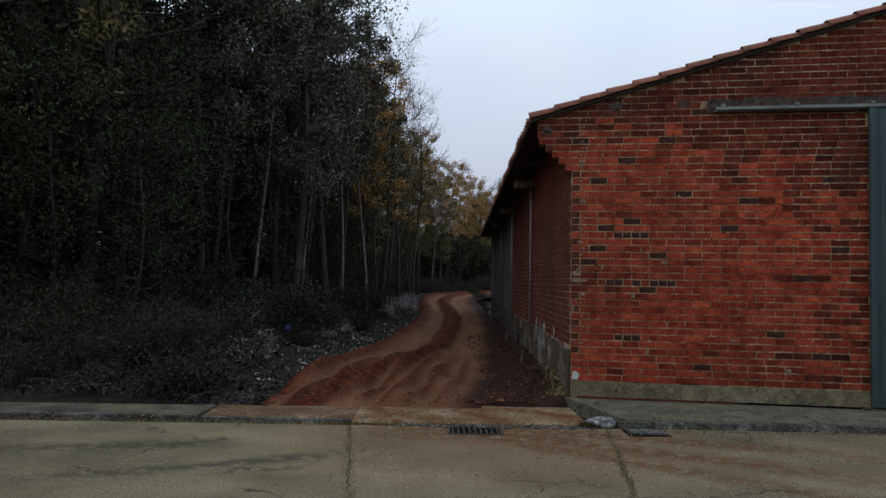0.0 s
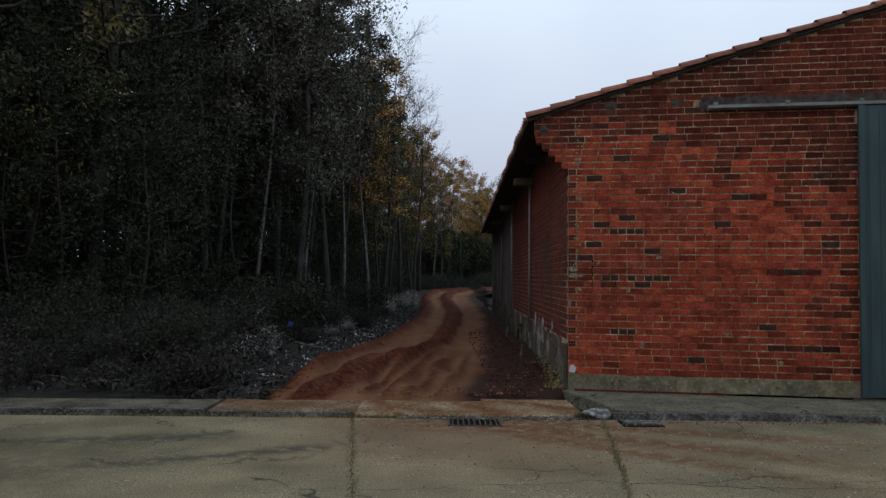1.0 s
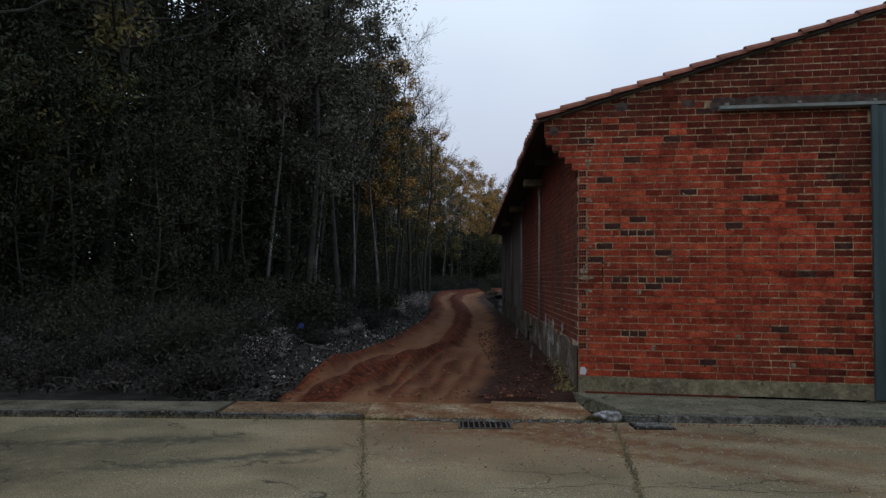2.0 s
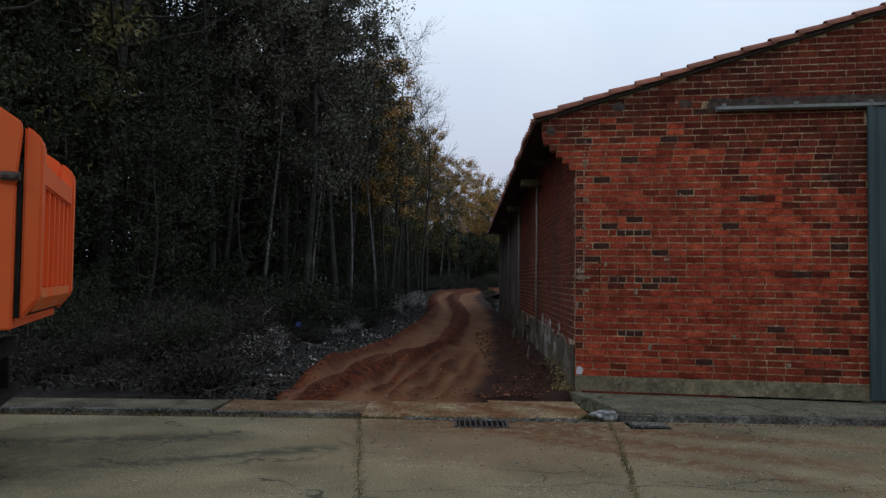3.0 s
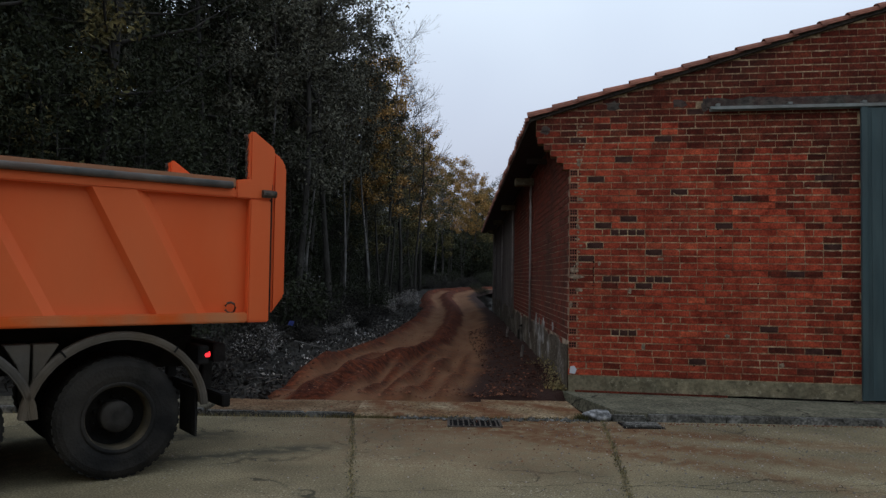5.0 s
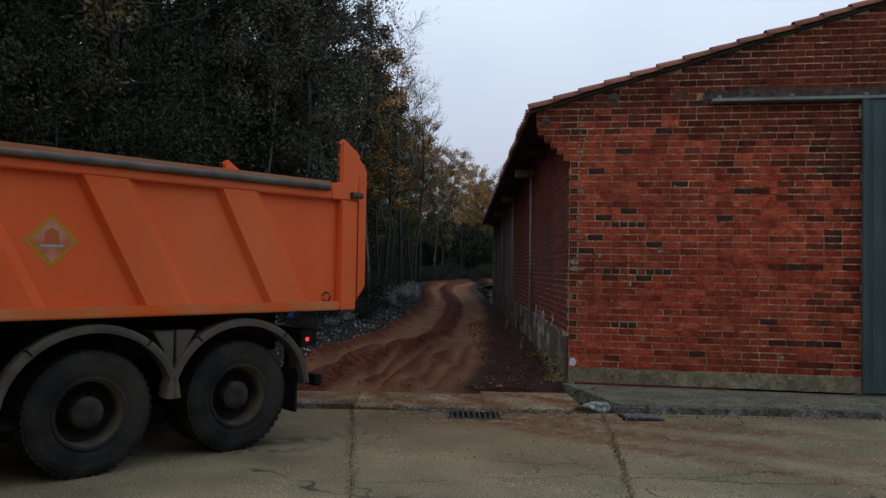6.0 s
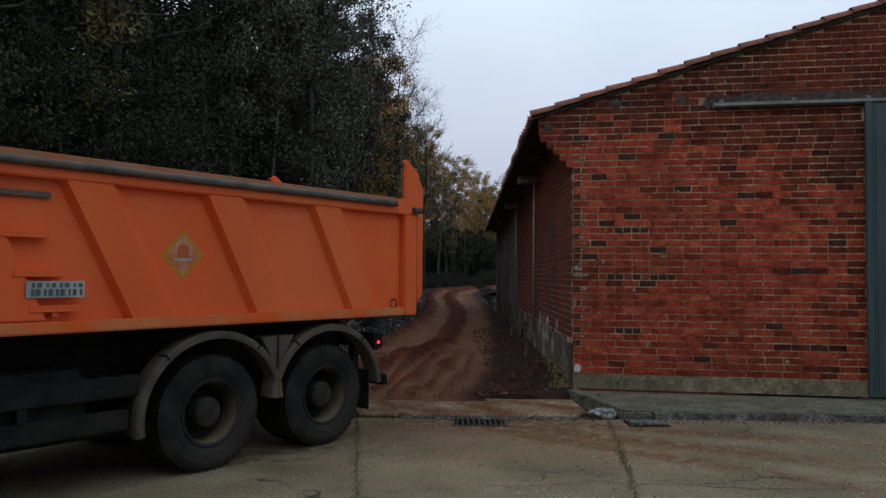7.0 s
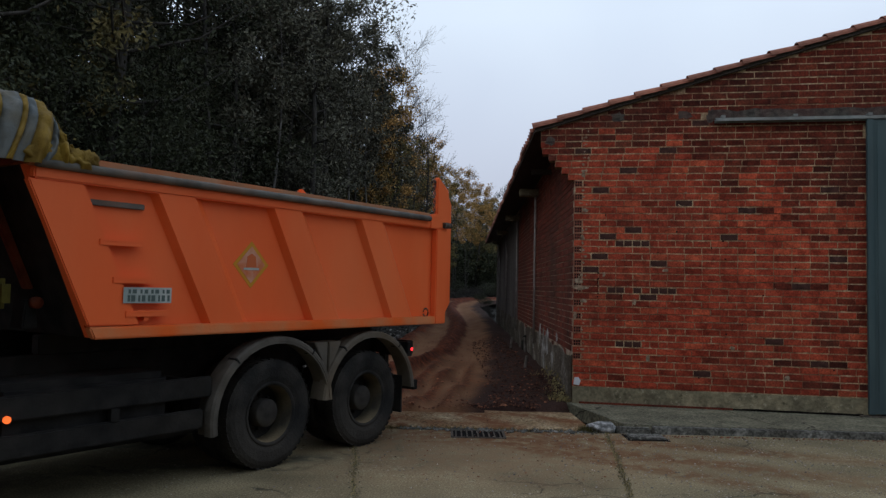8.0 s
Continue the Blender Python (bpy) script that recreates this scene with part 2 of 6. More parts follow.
PLASTER = surface("plain_plaster", (0.30, 0.28, 0.25), (0.40, 0.38, 0.34), 2, 0.9, 0.2, 30, (0.2, 0.18, 0.15), 0.6, 0.5)


def smear(m, bands, colour, patch, reach=5.5):
    """Earth carried by wheels, or painted darkening: bands (x, y, direction x, y, width) that fade with distance, and
    one blurred patch (x, y, reach x, reach y).
    """
    n, l = m.node_tree.nodes, m.node_tree.links
    bs = n["Principled BSDF"]
    old = bs.inputs["Base Color"].links[0].from_socket
    pos = n.new("ShaderNodeNewGeometry").outputs["Position"]

    def math_node(op, a, b=None, c=None):
        q = n.new("ShaderNodeMath")
        q.operation = op
        for i, value in enumerate((a, b, c)):
            if isinstance(value, bpy.types.NodeSocket):
                l.new(value, q.inputs[i])
            elif value is not None:
                q.inputs[i].default_value = value
        return q.outputs[0]

    def ramp(value, a, b):
        q = n.new("ShaderNodeMapRange")
        q.interpolation_type = "SMOOTHSTEP"
        q.inputs["From Min"].default_value, q.inputs["From Max"].default_value = a, b
        l.new(value, q.inputs["Value"])
        return q.outputs["Result"]

    def rough(s):
        q = n.new("ShaderNodeTexNoise")
        q.inputs["Scale"].default_value, q.inputs["Detail"].default_value = s, 6
        l.new(pos, q.inputs["Vector"])
        return q.outputs["Fac"]

    sep = n.new("ShaderNodeSeparateXYZ")
    l.new(pos, sep.inputs[0])
    x, y = sep.outputs[0], sep.outputs[1]
    wave, fine = rough(0.9), rough(7.0)
    total = None
    for px, py, dx, dy, w in bands:
        u, v = math_node("SUBTRACT", x, px), math_node("SUBTRACT", y, py)
        along = math_node("ADD", math_node("MULTIPLY", u, dx), math_node("MULTIPLY", v, dy))
        across = math_node("SUBTRACT", math_node("MULTIPLY", u, dy), math_node("MULTIPLY", v, dx))
        across = math_node("ABSOLUTE", math_node("ADD", across, math_node("MULTIPLY", math_node("SUBTRACT", wave, 0.5), 0.3)))
        k = math_node("MULTIPLY", ramp(across, w * 1.25, 0.0), ramp(along, reach, 0.3))
        k = math_node("MULTIPLY", k, ramp(along, -0.5, 0.1))
        total = k if total is None else math_node("MAXIMUM", total, k)
    px, py, rx, ry = patch
    d = math_node("SQRT", math_node("ADD", math_node("POWER", math_node("DIVIDE", math_node("SUBTRACT", x, px), rx), 2.0), math_node("POWER", math_node("DIVIDE", math_node("SUBTRACT", y, py), ry), 2.0)))
    total = math_node("MAXIMUM", total, math_node("MULTIPLY", ramp(d, 1.15, 0.2), 0.75))
    total = math_node("MULTIPLY", total, ramp(fine, 0.25, 0.58))
    mix = n.new("ShaderNodeMix")
    mix.data_type = "RGBA"
    l.new(math_node("MULTIPLY", total, 0.95), mix.inputs[0])
    l.new(old, mix.inputs[6])
    mix.inputs[7].default_value = (*colour, 1)
    l.new(mix.outputs[2], bs.inputs["Base Color"])


def cracks(m, scale, width, colour):
    """Fine irregular cracks: the borders of distorted cells, broken by a noise."""
    n, l = m.node_tree.nodes, m.node_tree.links
    bs = n["Principled BSDF"]
    old = bs.inputs["Base Color"].links[0].from_socket
    pos = n.new("ShaderNodeNewGeometry").outputs["Position"]
    no, add, vo = n.new("ShaderNodeTexNoise"), n.new("ShaderNodeVectorMath"), n.new("ShaderNodeTexVoronoi")
    no.inputs["Scale"].default_value, no.inputs["Detail"].default_value = 2.5, 6
    l.new(pos, no.inputs["Vector"])
    add.operation = "MULTIPLY_ADD"
    l.new(no.outputs["Color"], add.inputs[0])
    add.inputs[1].default_value = (0.7, 0.7, 0.0)
    l.new(pos, add.inputs[2])
    vo.feature = "DISTANCE_TO_EDGE"
    vo.inputs["Scale"].default_value = scale
    l.new(add.outputs[0], vo.inputs["Vector"])
    line, gate, both = n.new("ShaderNodeMapRange"), n.new("ShaderNodeMapRange"), n.new("ShaderNodeMath")
    line.inputs["From Min"].default_value, line.inputs["From Max"].default_value = width, width * 0.3
    l.new(vo.outputs["Distance"], line.inputs["Value"])
    no2 = n.new("ShaderNodeTexNoise")
    no2.inputs["Scale"].default_value = 0.8
    l.new(pos, no2.inputs["Vector"])
    gate.inputs["From Min"].default_value, gate.inputs["From Max"].default_value = 0.48, 0.55
    l.new(no2.outputs["Fac"], gate.inputs["Value"])
    both.operation = "MULTIPLY"
    l.new(line.outputs["Result"], both.inputs[0])
    l.new(gate.outputs["Result"], both.inputs[1])
    mix = n.new("ShaderNodeMix")
    mix.data_type = "RGBA"
    l.new(both.outputs[0], mix.inputs[0])
    l.new(old, mix.inputs[6])
    mix.inputs[7].default_value = (*colour, 1)
    l.new(mix.outputs[2], bs.inputs["Base Color"])


def flecks(m, scale, pale, dark):
    """Worn aggregate: small pale and dark flecks with ragged edges, thicker in some places than in others."""
    n, l = m.node_tree.nodes, m.node_tree.links
    bs = n["Principled BSDF"]
    col = bs.inputs["Base Color"].links[0].from_socket
    pos = n.new("ShaderNodeNewGeometry").outputs["Position"]
    wide = n.new("ShaderNodeTexNoise")
    wide.inputs["Scale"].default_value, wide.inputs["Detail"].default_value = 0.9, 3
    l.new(pos, wide.inputs["Vector"])
    for s, colour, edge in ((scale, pale, 0.60), (scale * 0.63, dark, 0.61)):
        fine, some, cut = n.new("ShaderNodeTexNoise"), n.new("ShaderNodeMath"), n.new("ShaderNodeMapRange")
        fine.inputs["Scale"].default_value, fine.inputs["Detail"].default_value, fine.inputs["Roughness"].default_value = s, 6, 0.7
        l.new(pos, fine.inputs["Vector"])
        some.operation = "MULTIPLY_ADD"
        some.inputs[1].default_value, some.inputs[2].default_value = 0.30, -0.15
        l.new(wide.outputs["Fac"], some.inputs[0])
        both = n.new("ShaderNodeMath")
        l.new(fine.outputs["Fac"], both.inputs[0])
        l.new(some.outputs[0], both.inputs[1])
        cut.inputs["From Min"].default_value, cut.inputs["From Max"].default_value, cut.inputs["To Max"].default_value = edge, edge + 0.06, 0.75
        l.new(both.outputs[0], cut.inputs["Value"])
        mix = n.new("ShaderNodeMix")
        mix.data_type = "RGBA"
        l.new(cut.outputs["Result"], mix.inputs[0])
        l.new(col, mix.inputs[6])
        mix.inputs[7].default_value = (*colour, 1)
        col = mix.outputs[2]
    l.new(col, bs.inputs["Base Color"])


flecks(CONCRETE, 26, (0.50, 0.45, 0.33), (0.085, 0.072, 0.045))
flecks(PAVING, 30, (0.36, 0.35, 0.28), (0.07, 0.066, 0.045))
flecks(APRON, 22, (0.52, 0.46, 0.35), (0.11, 0.055, 0.028))
flecks(KERB, 24, (0.42, 0.41, 0.37), (0.035, 0.033, 0.025))
flecks(RENDER, 12, (0.34, 0.31, 0.22), (0.065, 0.060, 0.035))
flecks(STAIN, 7, (0.42, 0.40, 0.35), (0.045, 0.035, 0.026))
cracks(CONCRETE, 0.50, 0.0085, (0.075, 0.068, 0.045))
cracks(PAVING, 0.4, 0.008, (0.04, 0.036, 0.028))
smear(CONCRETE, [(-0.2, 8.9, 0.95, -0.30, 0.3)], (0.225, 0.145, 0.082), (0.4, 8.5, 3.0, 2.3), 8.0)
smear(CONCRETE, [(0.2, 9.2, 0.78, -0.62, 0.30), (0.5, 9.3, 0.86, -0.51, 0.36), (1.1, 9.4, 0.94, -0.33, 0.32)],
      (0.145, 0.066, 0.030), (0.7, 9.3, 2.8, 0.9), 8.0)
smear(APRON, [(-1.0, 10.6, 0.45, -0.9, 0.3), (0.1, 10.6, 0.6, -0.8, 0.34), (0.9, 10.6, 0.8, -0.6, 0.25)], (0.16, 0.062, 0.026), (0.3, 10.75, 2.2, 0.5))
# dark tyre streaks; the wide left patch paints lens darkening into the concrete
smear(CONCRETE, [(-1.3, 7.85, -0.93, -0.37, 0.22), (-2.6, 8.4, -0.98, -0.2, 0.3), (-4.2, 6.6, -0.9, 0.3, 0.2)],
      (0.078, 0.074, 0.052), (-6.8, 6.8, 4.6, 2.6))


def packed_earth():
    """Loose red earth, brown where wheels packed it, dark with rubble beside the wall, after the two marks that the mesh carries."""
    m = surface("red_earth", (0.050, 0.013, 0.006), (0.150, 0.036, 0.012), 3.2, 0.95, 0.9, 22, (0.060, 0.016, 0.009), 0.9, 0.55, mottle=0.5)
    n, l = m.node_tree.nodes, m.node_tree.links
    bs = n["Principled BSDF"]
    col = bs.inputs["Base Color"].links[0].from_socket
    for mark, colour in (("packed", (0.205, 0.104, 0.054)), ("rubble", (0.040, 0.021, 0.016))):
        at, mix = n.new("ShaderNodeAttribute"), n.new("ShaderNodeMix")
        at.attribute_name = mark
        mix.data_type = "RGBA"
        l.new(at.outputs["Fac"], mix.inputs[0])
        l.new(col, mix.inputs[6])
        mix.inputs[7].default_value = (*colour, 1)
        col = mix.outputs[2]
    l.new(col, bs.inputs["Base Color"])
    return m


RED_DIRT = packed_earth()


# ---- mesh helpers ----
class Shape:
    """Vertices and faces gathered piece by piece."""

    def __init__(self):
        self.v, self.f = [], []

    def add(self, verts, faces):
        k = len(self.v)
        self.v += [tuple(p) for p in verts]
        self.f += [tuple(i + k for i in f) for f in faces]
        return self

    def box(self, x0, x1, y0, y1, z0, z1, m=None):
        v = [Vector(p) for p in ((x0, y0, z0), (x1, y0, z0), (x1, y1, z0), (x0, y1, z0), (x0, y0, z1), (x1, y0, z1), (x1, y1, z1), (x0, y1, z1))]
        if m is not None:
            v = [m @ p for p in v]
        return self.add(v, [(3, 2, 1, 0), (4, 5, 6, 7), (0, 1, 5, 4), (1, 2, 6, 5), (2, 3, 7, 6), (3, 0, 4, 7)])

    def prism(self, outline, y0, y1):
        """An outline in x and z, counter-clockwise seen from -y, drawn out from y0 to y1."""
        n = len(outline)
        v = [(x, y0, z) for x, z in outline] + [(x, y1, z) for x, z in outline]
        f = [tuple(range(n)), tuple(range(2 * n - 1, n - 1, -1))]
        f += [(i, i + n, (i + 1) % n + n, (i + 1) % n) for i in range(n)]
        return self.add(v, f)

    def slab(self, outline, z0, z1):
        n = len(outline)
        v = [(x, y, z0) for x, y in outline] + [(x, y, z1) for x, y in outline]
        f = [tuple(range(n - 1, -1, -1)), tuple(range(n, 2 * n))]
        f += [(i, (i + 1) % n, (i + 1) % n + n, i + n) for i in range(n)]
        return self.add(v, f)

    def tube(self, path, radii, sides=7, caps=True):
        path = [Vector(p) for p in path]
        v, f = [], []
        for i, p in enumerate(path):
            d = (path[min(i + 1, len(path) - 1)] - path[max(i - 1, 0)]).normalized()
            a = d.orthogonal().normalized() if abs(d.z) < 0.9 else d.cross(Vector((0, 1, 0))).normalized()
            b = d.cross(a)
            r = radii[i] if isinstance(radii, (list, tuple)) else radii
            v += [p + r * (math.cos(q * math.tau / sides) * a + math.sin(q * math.tau / sides) * b) for q in range(sides)]
        for i in range(len(path) - 1):
            for q in range(sides):
                f.append((i * sides + q, i * sides + (q + 1) % sides, (i + 1) * sides + (q + 1) % sides, (i + 1) * sides + q))
        if caps:
            f += [tuple(range(sides - 1, -1, -1)), tuple(range((len(path) - 1) * sides, len(path) * sides))]
        return self.add(v, f)

    def lathe(self, profile, sides=40, y=0.0):
        """A profile of (radius, y) turned about the y axis."""
        v, f, n = [], [], len(profile)
        for q in range(sides):
            c, s = math.cos(q * math.tau / sides), math.sin(q * math.tau / sides)
            v += [(r * c, y + d, r * s) for r, d in profile]
        for q in range(sides):
            p = (q + 1) % sides
            f += [(q * n + i, q * n + i + 1, p * n + i + 1, p * n + i) for i in range(n - 1)]
        return self.add(v, f)

    def mesh(self, name, material, smooth=False, bevel=0.0):
        me = bpy.data.meshes.new(name)
        me.from_pydata(self.v, [], self.f)
        if bevel:
            bm = bmesh.new()
            bm.from_mesh(me)
            bmesh.ops.recalc_face_normals(bm, faces=bm.faces)
            sharp = [e for e in bm.edges if len(e.link_faces) == 2 and e.calc_face_angle(0) > 0.5]
            bmesh.ops.bevel(bm, geom=sharp, offset=bevel, segments=2, affect="EDGES", clamp_overlap=True)
            bm.to_mesh(me)
            bm.free()
        me.materials.append(material)
        if smooth:
            me.polygons.foreach_set("use_smooth", [True] * len(me.polygons))
        me.update()
        return me


def part(name, shape, material, parent, label="", smooth=False, bevel=0.0, m=None):
    ob = new(name, shape.mesh(name, material, smooth, bevel) if isinstance(shape, Shape) else shape)
    if parent is not None:
        ob.parent = parent
    if m is not None:
        ob.matrix_basis = m
    return tagged(ob, label) if label else ob


def thing(name, label, category, m=None, group="", kind=""):
    ob = new(name)
    ob.empty_display_size = 0.2
    if m is not None:
        ob.matrix_basis = m
    return tagged(ob, label, category, group, kind)


def solid(name, shape, material, label, category="", kind="", smooth=False, bevel=0.0, group=""):
    return tagged(part(name, shape, material, None, "", smooth, bevel), label, category, group, kind)


def wobble(x, y, s, seed=0.0):
    return noise.noise(Vector((x * s, y * s, seed)))


# ---- ground ----
def smooth_step(a, b, x):
    k = min(1.0, max(0.0, (x - a) / (b - a)))
    return k * k * (3 - 2 * k)


def table(rows, y):
    for (a, p), (b, q) in zip(rows, rows[1:]):
        if y <= b:
            return p + (q - p) * max(0.0, (y - a) / (b - a))
    return rows[-1][1]


TRACK_LEFT = [(9.6, -2.4), (11, -2.45), (14, -2.5), (18, -2.05), (21, -1.65), (28, -1.25), (40, -0.95), (48, -1.3), (54, -1.25), (58, -0.7), (62, 0.6), (66, 2.8), (72, 7.0)]
TRACK_RIGHT = [(9.6, 1.35), (11.2, 1.40), (11.8, 1.85), (21, 1.85), (34, 2.1), (44, 2.0), (50, 1.9), (54, 2.4), (58, 3.4), (62, 5.0), (66, 7.2), (72, 11.5)]
RUT_LEFT = [(9.6, -2.4), (12, -2.15), (14.9, -1.85), (18.8, -1.25), (30, -0.45), (40, -0.25), (48, -0.62), (53, -0.5), (58, 0.25), (62, 1.7), (66, 3.9), (72, 8.0)]
RUT_RIGHT = [(9.6, -0.5), (13.7, 0.0), (18.8, 0.48), (28, 0.95), (38.8, 1.2), (46, 1.05), (50, 1.0), (54, 1.5), (58, 2.45), (62, 4.0), (66, 6.2), (72, 10.4)]
RIDGE = [(9.6, -2.1), (13.7, -1.26), (16.3, -0.6), (19.6, -0.1), (28, 0.36), (37, 0.55), (43, 0.35), (48, 0.15), (53, 0.4), (58, 1.35), (62, 2.8), (66, 5.0), (72, 9.2)]


def land_rise(y):
    """The land climbs a little towards the far end of the track."""
    return 0.75 * smooth_step(32, 64, y)


def bell(d, w):
    return math.exp(-(d / w) ** 2)


def furrows(across, x, y):
    """Ridges of loose earth between the wheel marks near the street."""
    near = smooth_step(10.5, 11.3, y) * (1 - smooth_step(15.5, 19.0, y))
    a = across + 0.06 * wobble(x, y, 0.7, 31)
    return near * max(bell(a - p, 0.055) * w for p, w in ((-0.16, 0.8), (0.08, 0.9), (0.26, 1.0), (0.42, 0.9), (0.60, 1.0), (0.74, 0.8), (0.92, 0.7), (1.15, 0.6)))


def track_height(x, y):
    fade = smooth_step(10.2, 12.5, y)
    z = land_rise(y) + 0.07 + 0.02 * wobble(x, y, 1.1, 3) + 0.015 * wobble(x * 2, y * 0.5, 2.5, 5) + (0.011 * wobble(x, y, 3.5, 6) + 0.006 * wobble(x, y, 8.0, 16) if y < 26 else 0.0)
    z += fade * (0.20 * bell(x - table(RIDGE, y), 0.22 + 0.10 * smooth_step(15, 36, y)) - 0.07 * bell(x - table(RUT_LEFT, y), 0.35) - 0.07 * bell(x - table(RUT_RIGHT, y), 0.4))
    across = (x - table(RUT_LEFT, y)) / (table(RUT_RIGHT, y) - table(RUT_LEFT, y))
    z += 0.10 * furrows(across, x, y)
    # tyre ruts that fan out where the track meets the street
    fan = smooth_step(10.3, 11.5, y) * (1 - smooth_step(15, 19, y))
    k = (x - table(RUT_LEFT, y)) * 2.0 + (y - 11) * 0.35
    z += fan * 0.05 * math.sin(k * 4.2 + 2 * wobble(x, y, 0.5, 9)) * smooth_step(-3, -2.2, x) * (1 - smooth_step(0.2, 1.0, x))
    left = table(TRACK_LEFT, y)
    z += 0.21 * bell(x - left - 0.30, 0.30) * smooth_step(11.5, 13.5, y) * (0.75 + 0.6 * wobble(0, y, 0.45, 2))
    z += 0.13 * smooth_step(0.7, 1.6, x - (table(TRACK_RIGHT, y) - 1.9)) * fade * (0.7 + 0.8 * wobble(x, y, 0.8, 7))
    return z


def track_sheet():
    s = Shape()
    ys = [9.98 + 0.11 * i for i in range(70)] + [17.8 + 0.3 * i for i in range(60)] + [36 + 1.5 * i for i in range(50)]
    n = 70
    v, f = [], []
    for y in ys:
        a, b = table(TRACK_LEFT, y) - 0.25, table(TRACK_RIGHT, y) + 0.35
        a += 0.22 * wobble(y, 0, 0.9, 11)
        for i in range(n + 1):
            k = i / n
            x = a + (b - a) * k
            edge = smooth_step(0, 0.08, k) * smooth_step(0, 0.03, 1 - k)
            start = 10.78 - 0.42 * smooth_step(0.2, 1.4, -x) + 0.10 * wobble(x, 3, 1.7, 8)
            z = land_rise(y) - 0.06 + (track_height(x, y) - land_rise(y) + 0.06) * edge * smooth_step(start - 0.1, start + 0.35, y)
            v.append((x, y, z))
    for j in range(len(ys) - 1):
        for i in range(n):
            q = j * (n + 1) + i
            f.append((q, q + 1, q + n + 2, q + n + 1))
    s.add(v, f)
    return s


def forest_height(x, y):
    left = table(TRACK_LEFT, min(y, 110))
    k = smooth_step(0.0, 5.0, left - x)
    return land_rise(y) + 0.25 * k + (0.10 + 0.12 * k) * wobble(x, y, 0.6, 4) + 0.06 * k * wobble(x, y, 2.1, 8)


def ground_sheet():
    xs = [-400, -200, -100, -60] + [-45 + 1.0 * i for i in range(35)] + [-10 + 0.3 * i for i in range(28)] + [-1.5, 0, 1, 2, 3, 6, 12, 30, 60, 120, 250, 400]
    ys = [-400, -150, -60, -20, 0, 9.2, 9.6, 10.0, 10.25] + [10.5 + 0.3 * i for i in range(40)] + [22.5 + 1.2 * i for i in range(70)] + [110, 140, 200, 320, 600]
    v, f = [], []
    for y in ys:
        for x in xs:
            z = -0.03
            if y > 10.0:
                far = 1 - smooth_step(70, 110, abs(y))
                z = (forest_height(x, y) - land_rise(y)) * smooth_step(10.6, 13.5, y) if x < table(TRACK_LEFT, min(y, 110)) + 0.1 else -0.45
                z = max(z, -0.07 if z > -0.4 else -0.45) * max(far, 0.2) + land_rise(y)
            else:
                z = -0.08
            v.append((x, y, z))
    n = len(xs)
    for j in range(len(ys) - 1):
        for i in range(n - 1):
            f.append((j * n + i, j * n + i + 1, (j + 1) * n + i + 1, (j + 1) * n + i))
    return Shape().add(v, f)


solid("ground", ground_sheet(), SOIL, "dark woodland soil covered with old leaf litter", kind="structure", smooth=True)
track = solid("dirt_track", track_sheet(), RED_DIRT, "rutted red earth track along the brick wall", kind="structure", smooth=True)
packed = track.data.attributes.new("packed", "FLOAT", "POINT")
rubble_mark = track.data.attributes.new("rubble", "FLOAT", "POINT")
for i, v in enumerate(track.data.vertices):
    x, y = v.co.x, v.co.y
    across = (x - table(RUT_LEFT, y)) / (table(RUT_RIGHT, y) - table(RUT_LEFT, y))
    ragged = 0.16 * wobble(x, y * 0.5, 1.6, 14) + 0.08 * wobble(x, y, 5.0, 24)
    half = 0.24 + 0.16 * smooth_step(15, 36, y)
    k = smooth_step(-0.36, -0.02, x - table(RUT_LEFT, y) + ragged)
    k *= 1 - (1 - smooth_step(half - 0.07, half + 0.10, abs(x - table(RIDGE, y) + 0.7 * ragged)))
    k *= 1 - 0.92 * min(1.0, 1.3 * furrows(across, x, y))
    k *= 0.82 + 0.5 * wobble(x * 1.6, y * 0.5, 1.3, 44)
    packed.data[i].value = min(1.0, max(0.0, k))
    r = smooth_step(0.34, 0.85, x - table(RUT_RIGHT, y) + 0.3 * wobble(x, y, 0.9, 15)) * smooth_step(10.2, 10.9, y)
    rubble_mark.data[i].value = min(1.0, r)

# street: big concrete slabs with open, ragged joints
road = thing("road", "worn pale concrete street of large cast slabs", "road", kind="structure")
part("roadbed", Shape().box(-60, 60, -14, 9.62, -0.3, -0.012), JOINT, road, "dark dirt in the slab joints")


def joint_line(x_far, x_near, seed):
    out = []
    for i in range(41):
        y = 9.55 - 0.45 * i
        k = (9.5 - y) / 3.5
        out.append((x_far + (x_near - x_far) * min(k, 2.2) + 0.03 * wobble(y, seed, 1.3, seed) + 0.012 * wobble(y, seed, 6, seed), y))
    return out


JOINTS = [joint_line(-26, -26, 1), joint_line(-12.5, -12.5, 2), joint_line(-5.6, -5.1, 3), joint_line(-1.12, -0.70, 4), joint_line(2.02, 1.52, 5),
          joint_line(6.4, 6.2, 6), joint_line(13, 13, 7), joint_line(26, 26, 8)]
for a, b in zip(JOINTS, JOINTS[1:]):
    cut = 8 if a[20][0] > -2 and b[20][0] < 7 else 14
    for lo, hi in ((0, cut), (cut, 26), (26, 40)):
        ring = [(x + 0.004, y) for x, y in a[lo:hi + 1]] + [(x - 0.004, y) for x, y in reversed(b[lo:hi + 1])]
        ring = [(x, y - 0.006 if i in (0, len(ring) - 1) else y) for i, (x, y) in enumerate(ring)]
        part("slab", Shape().slab(ring, -0.12, 0.0), CONCRETE, road)

crack_rng = random.Random(41)


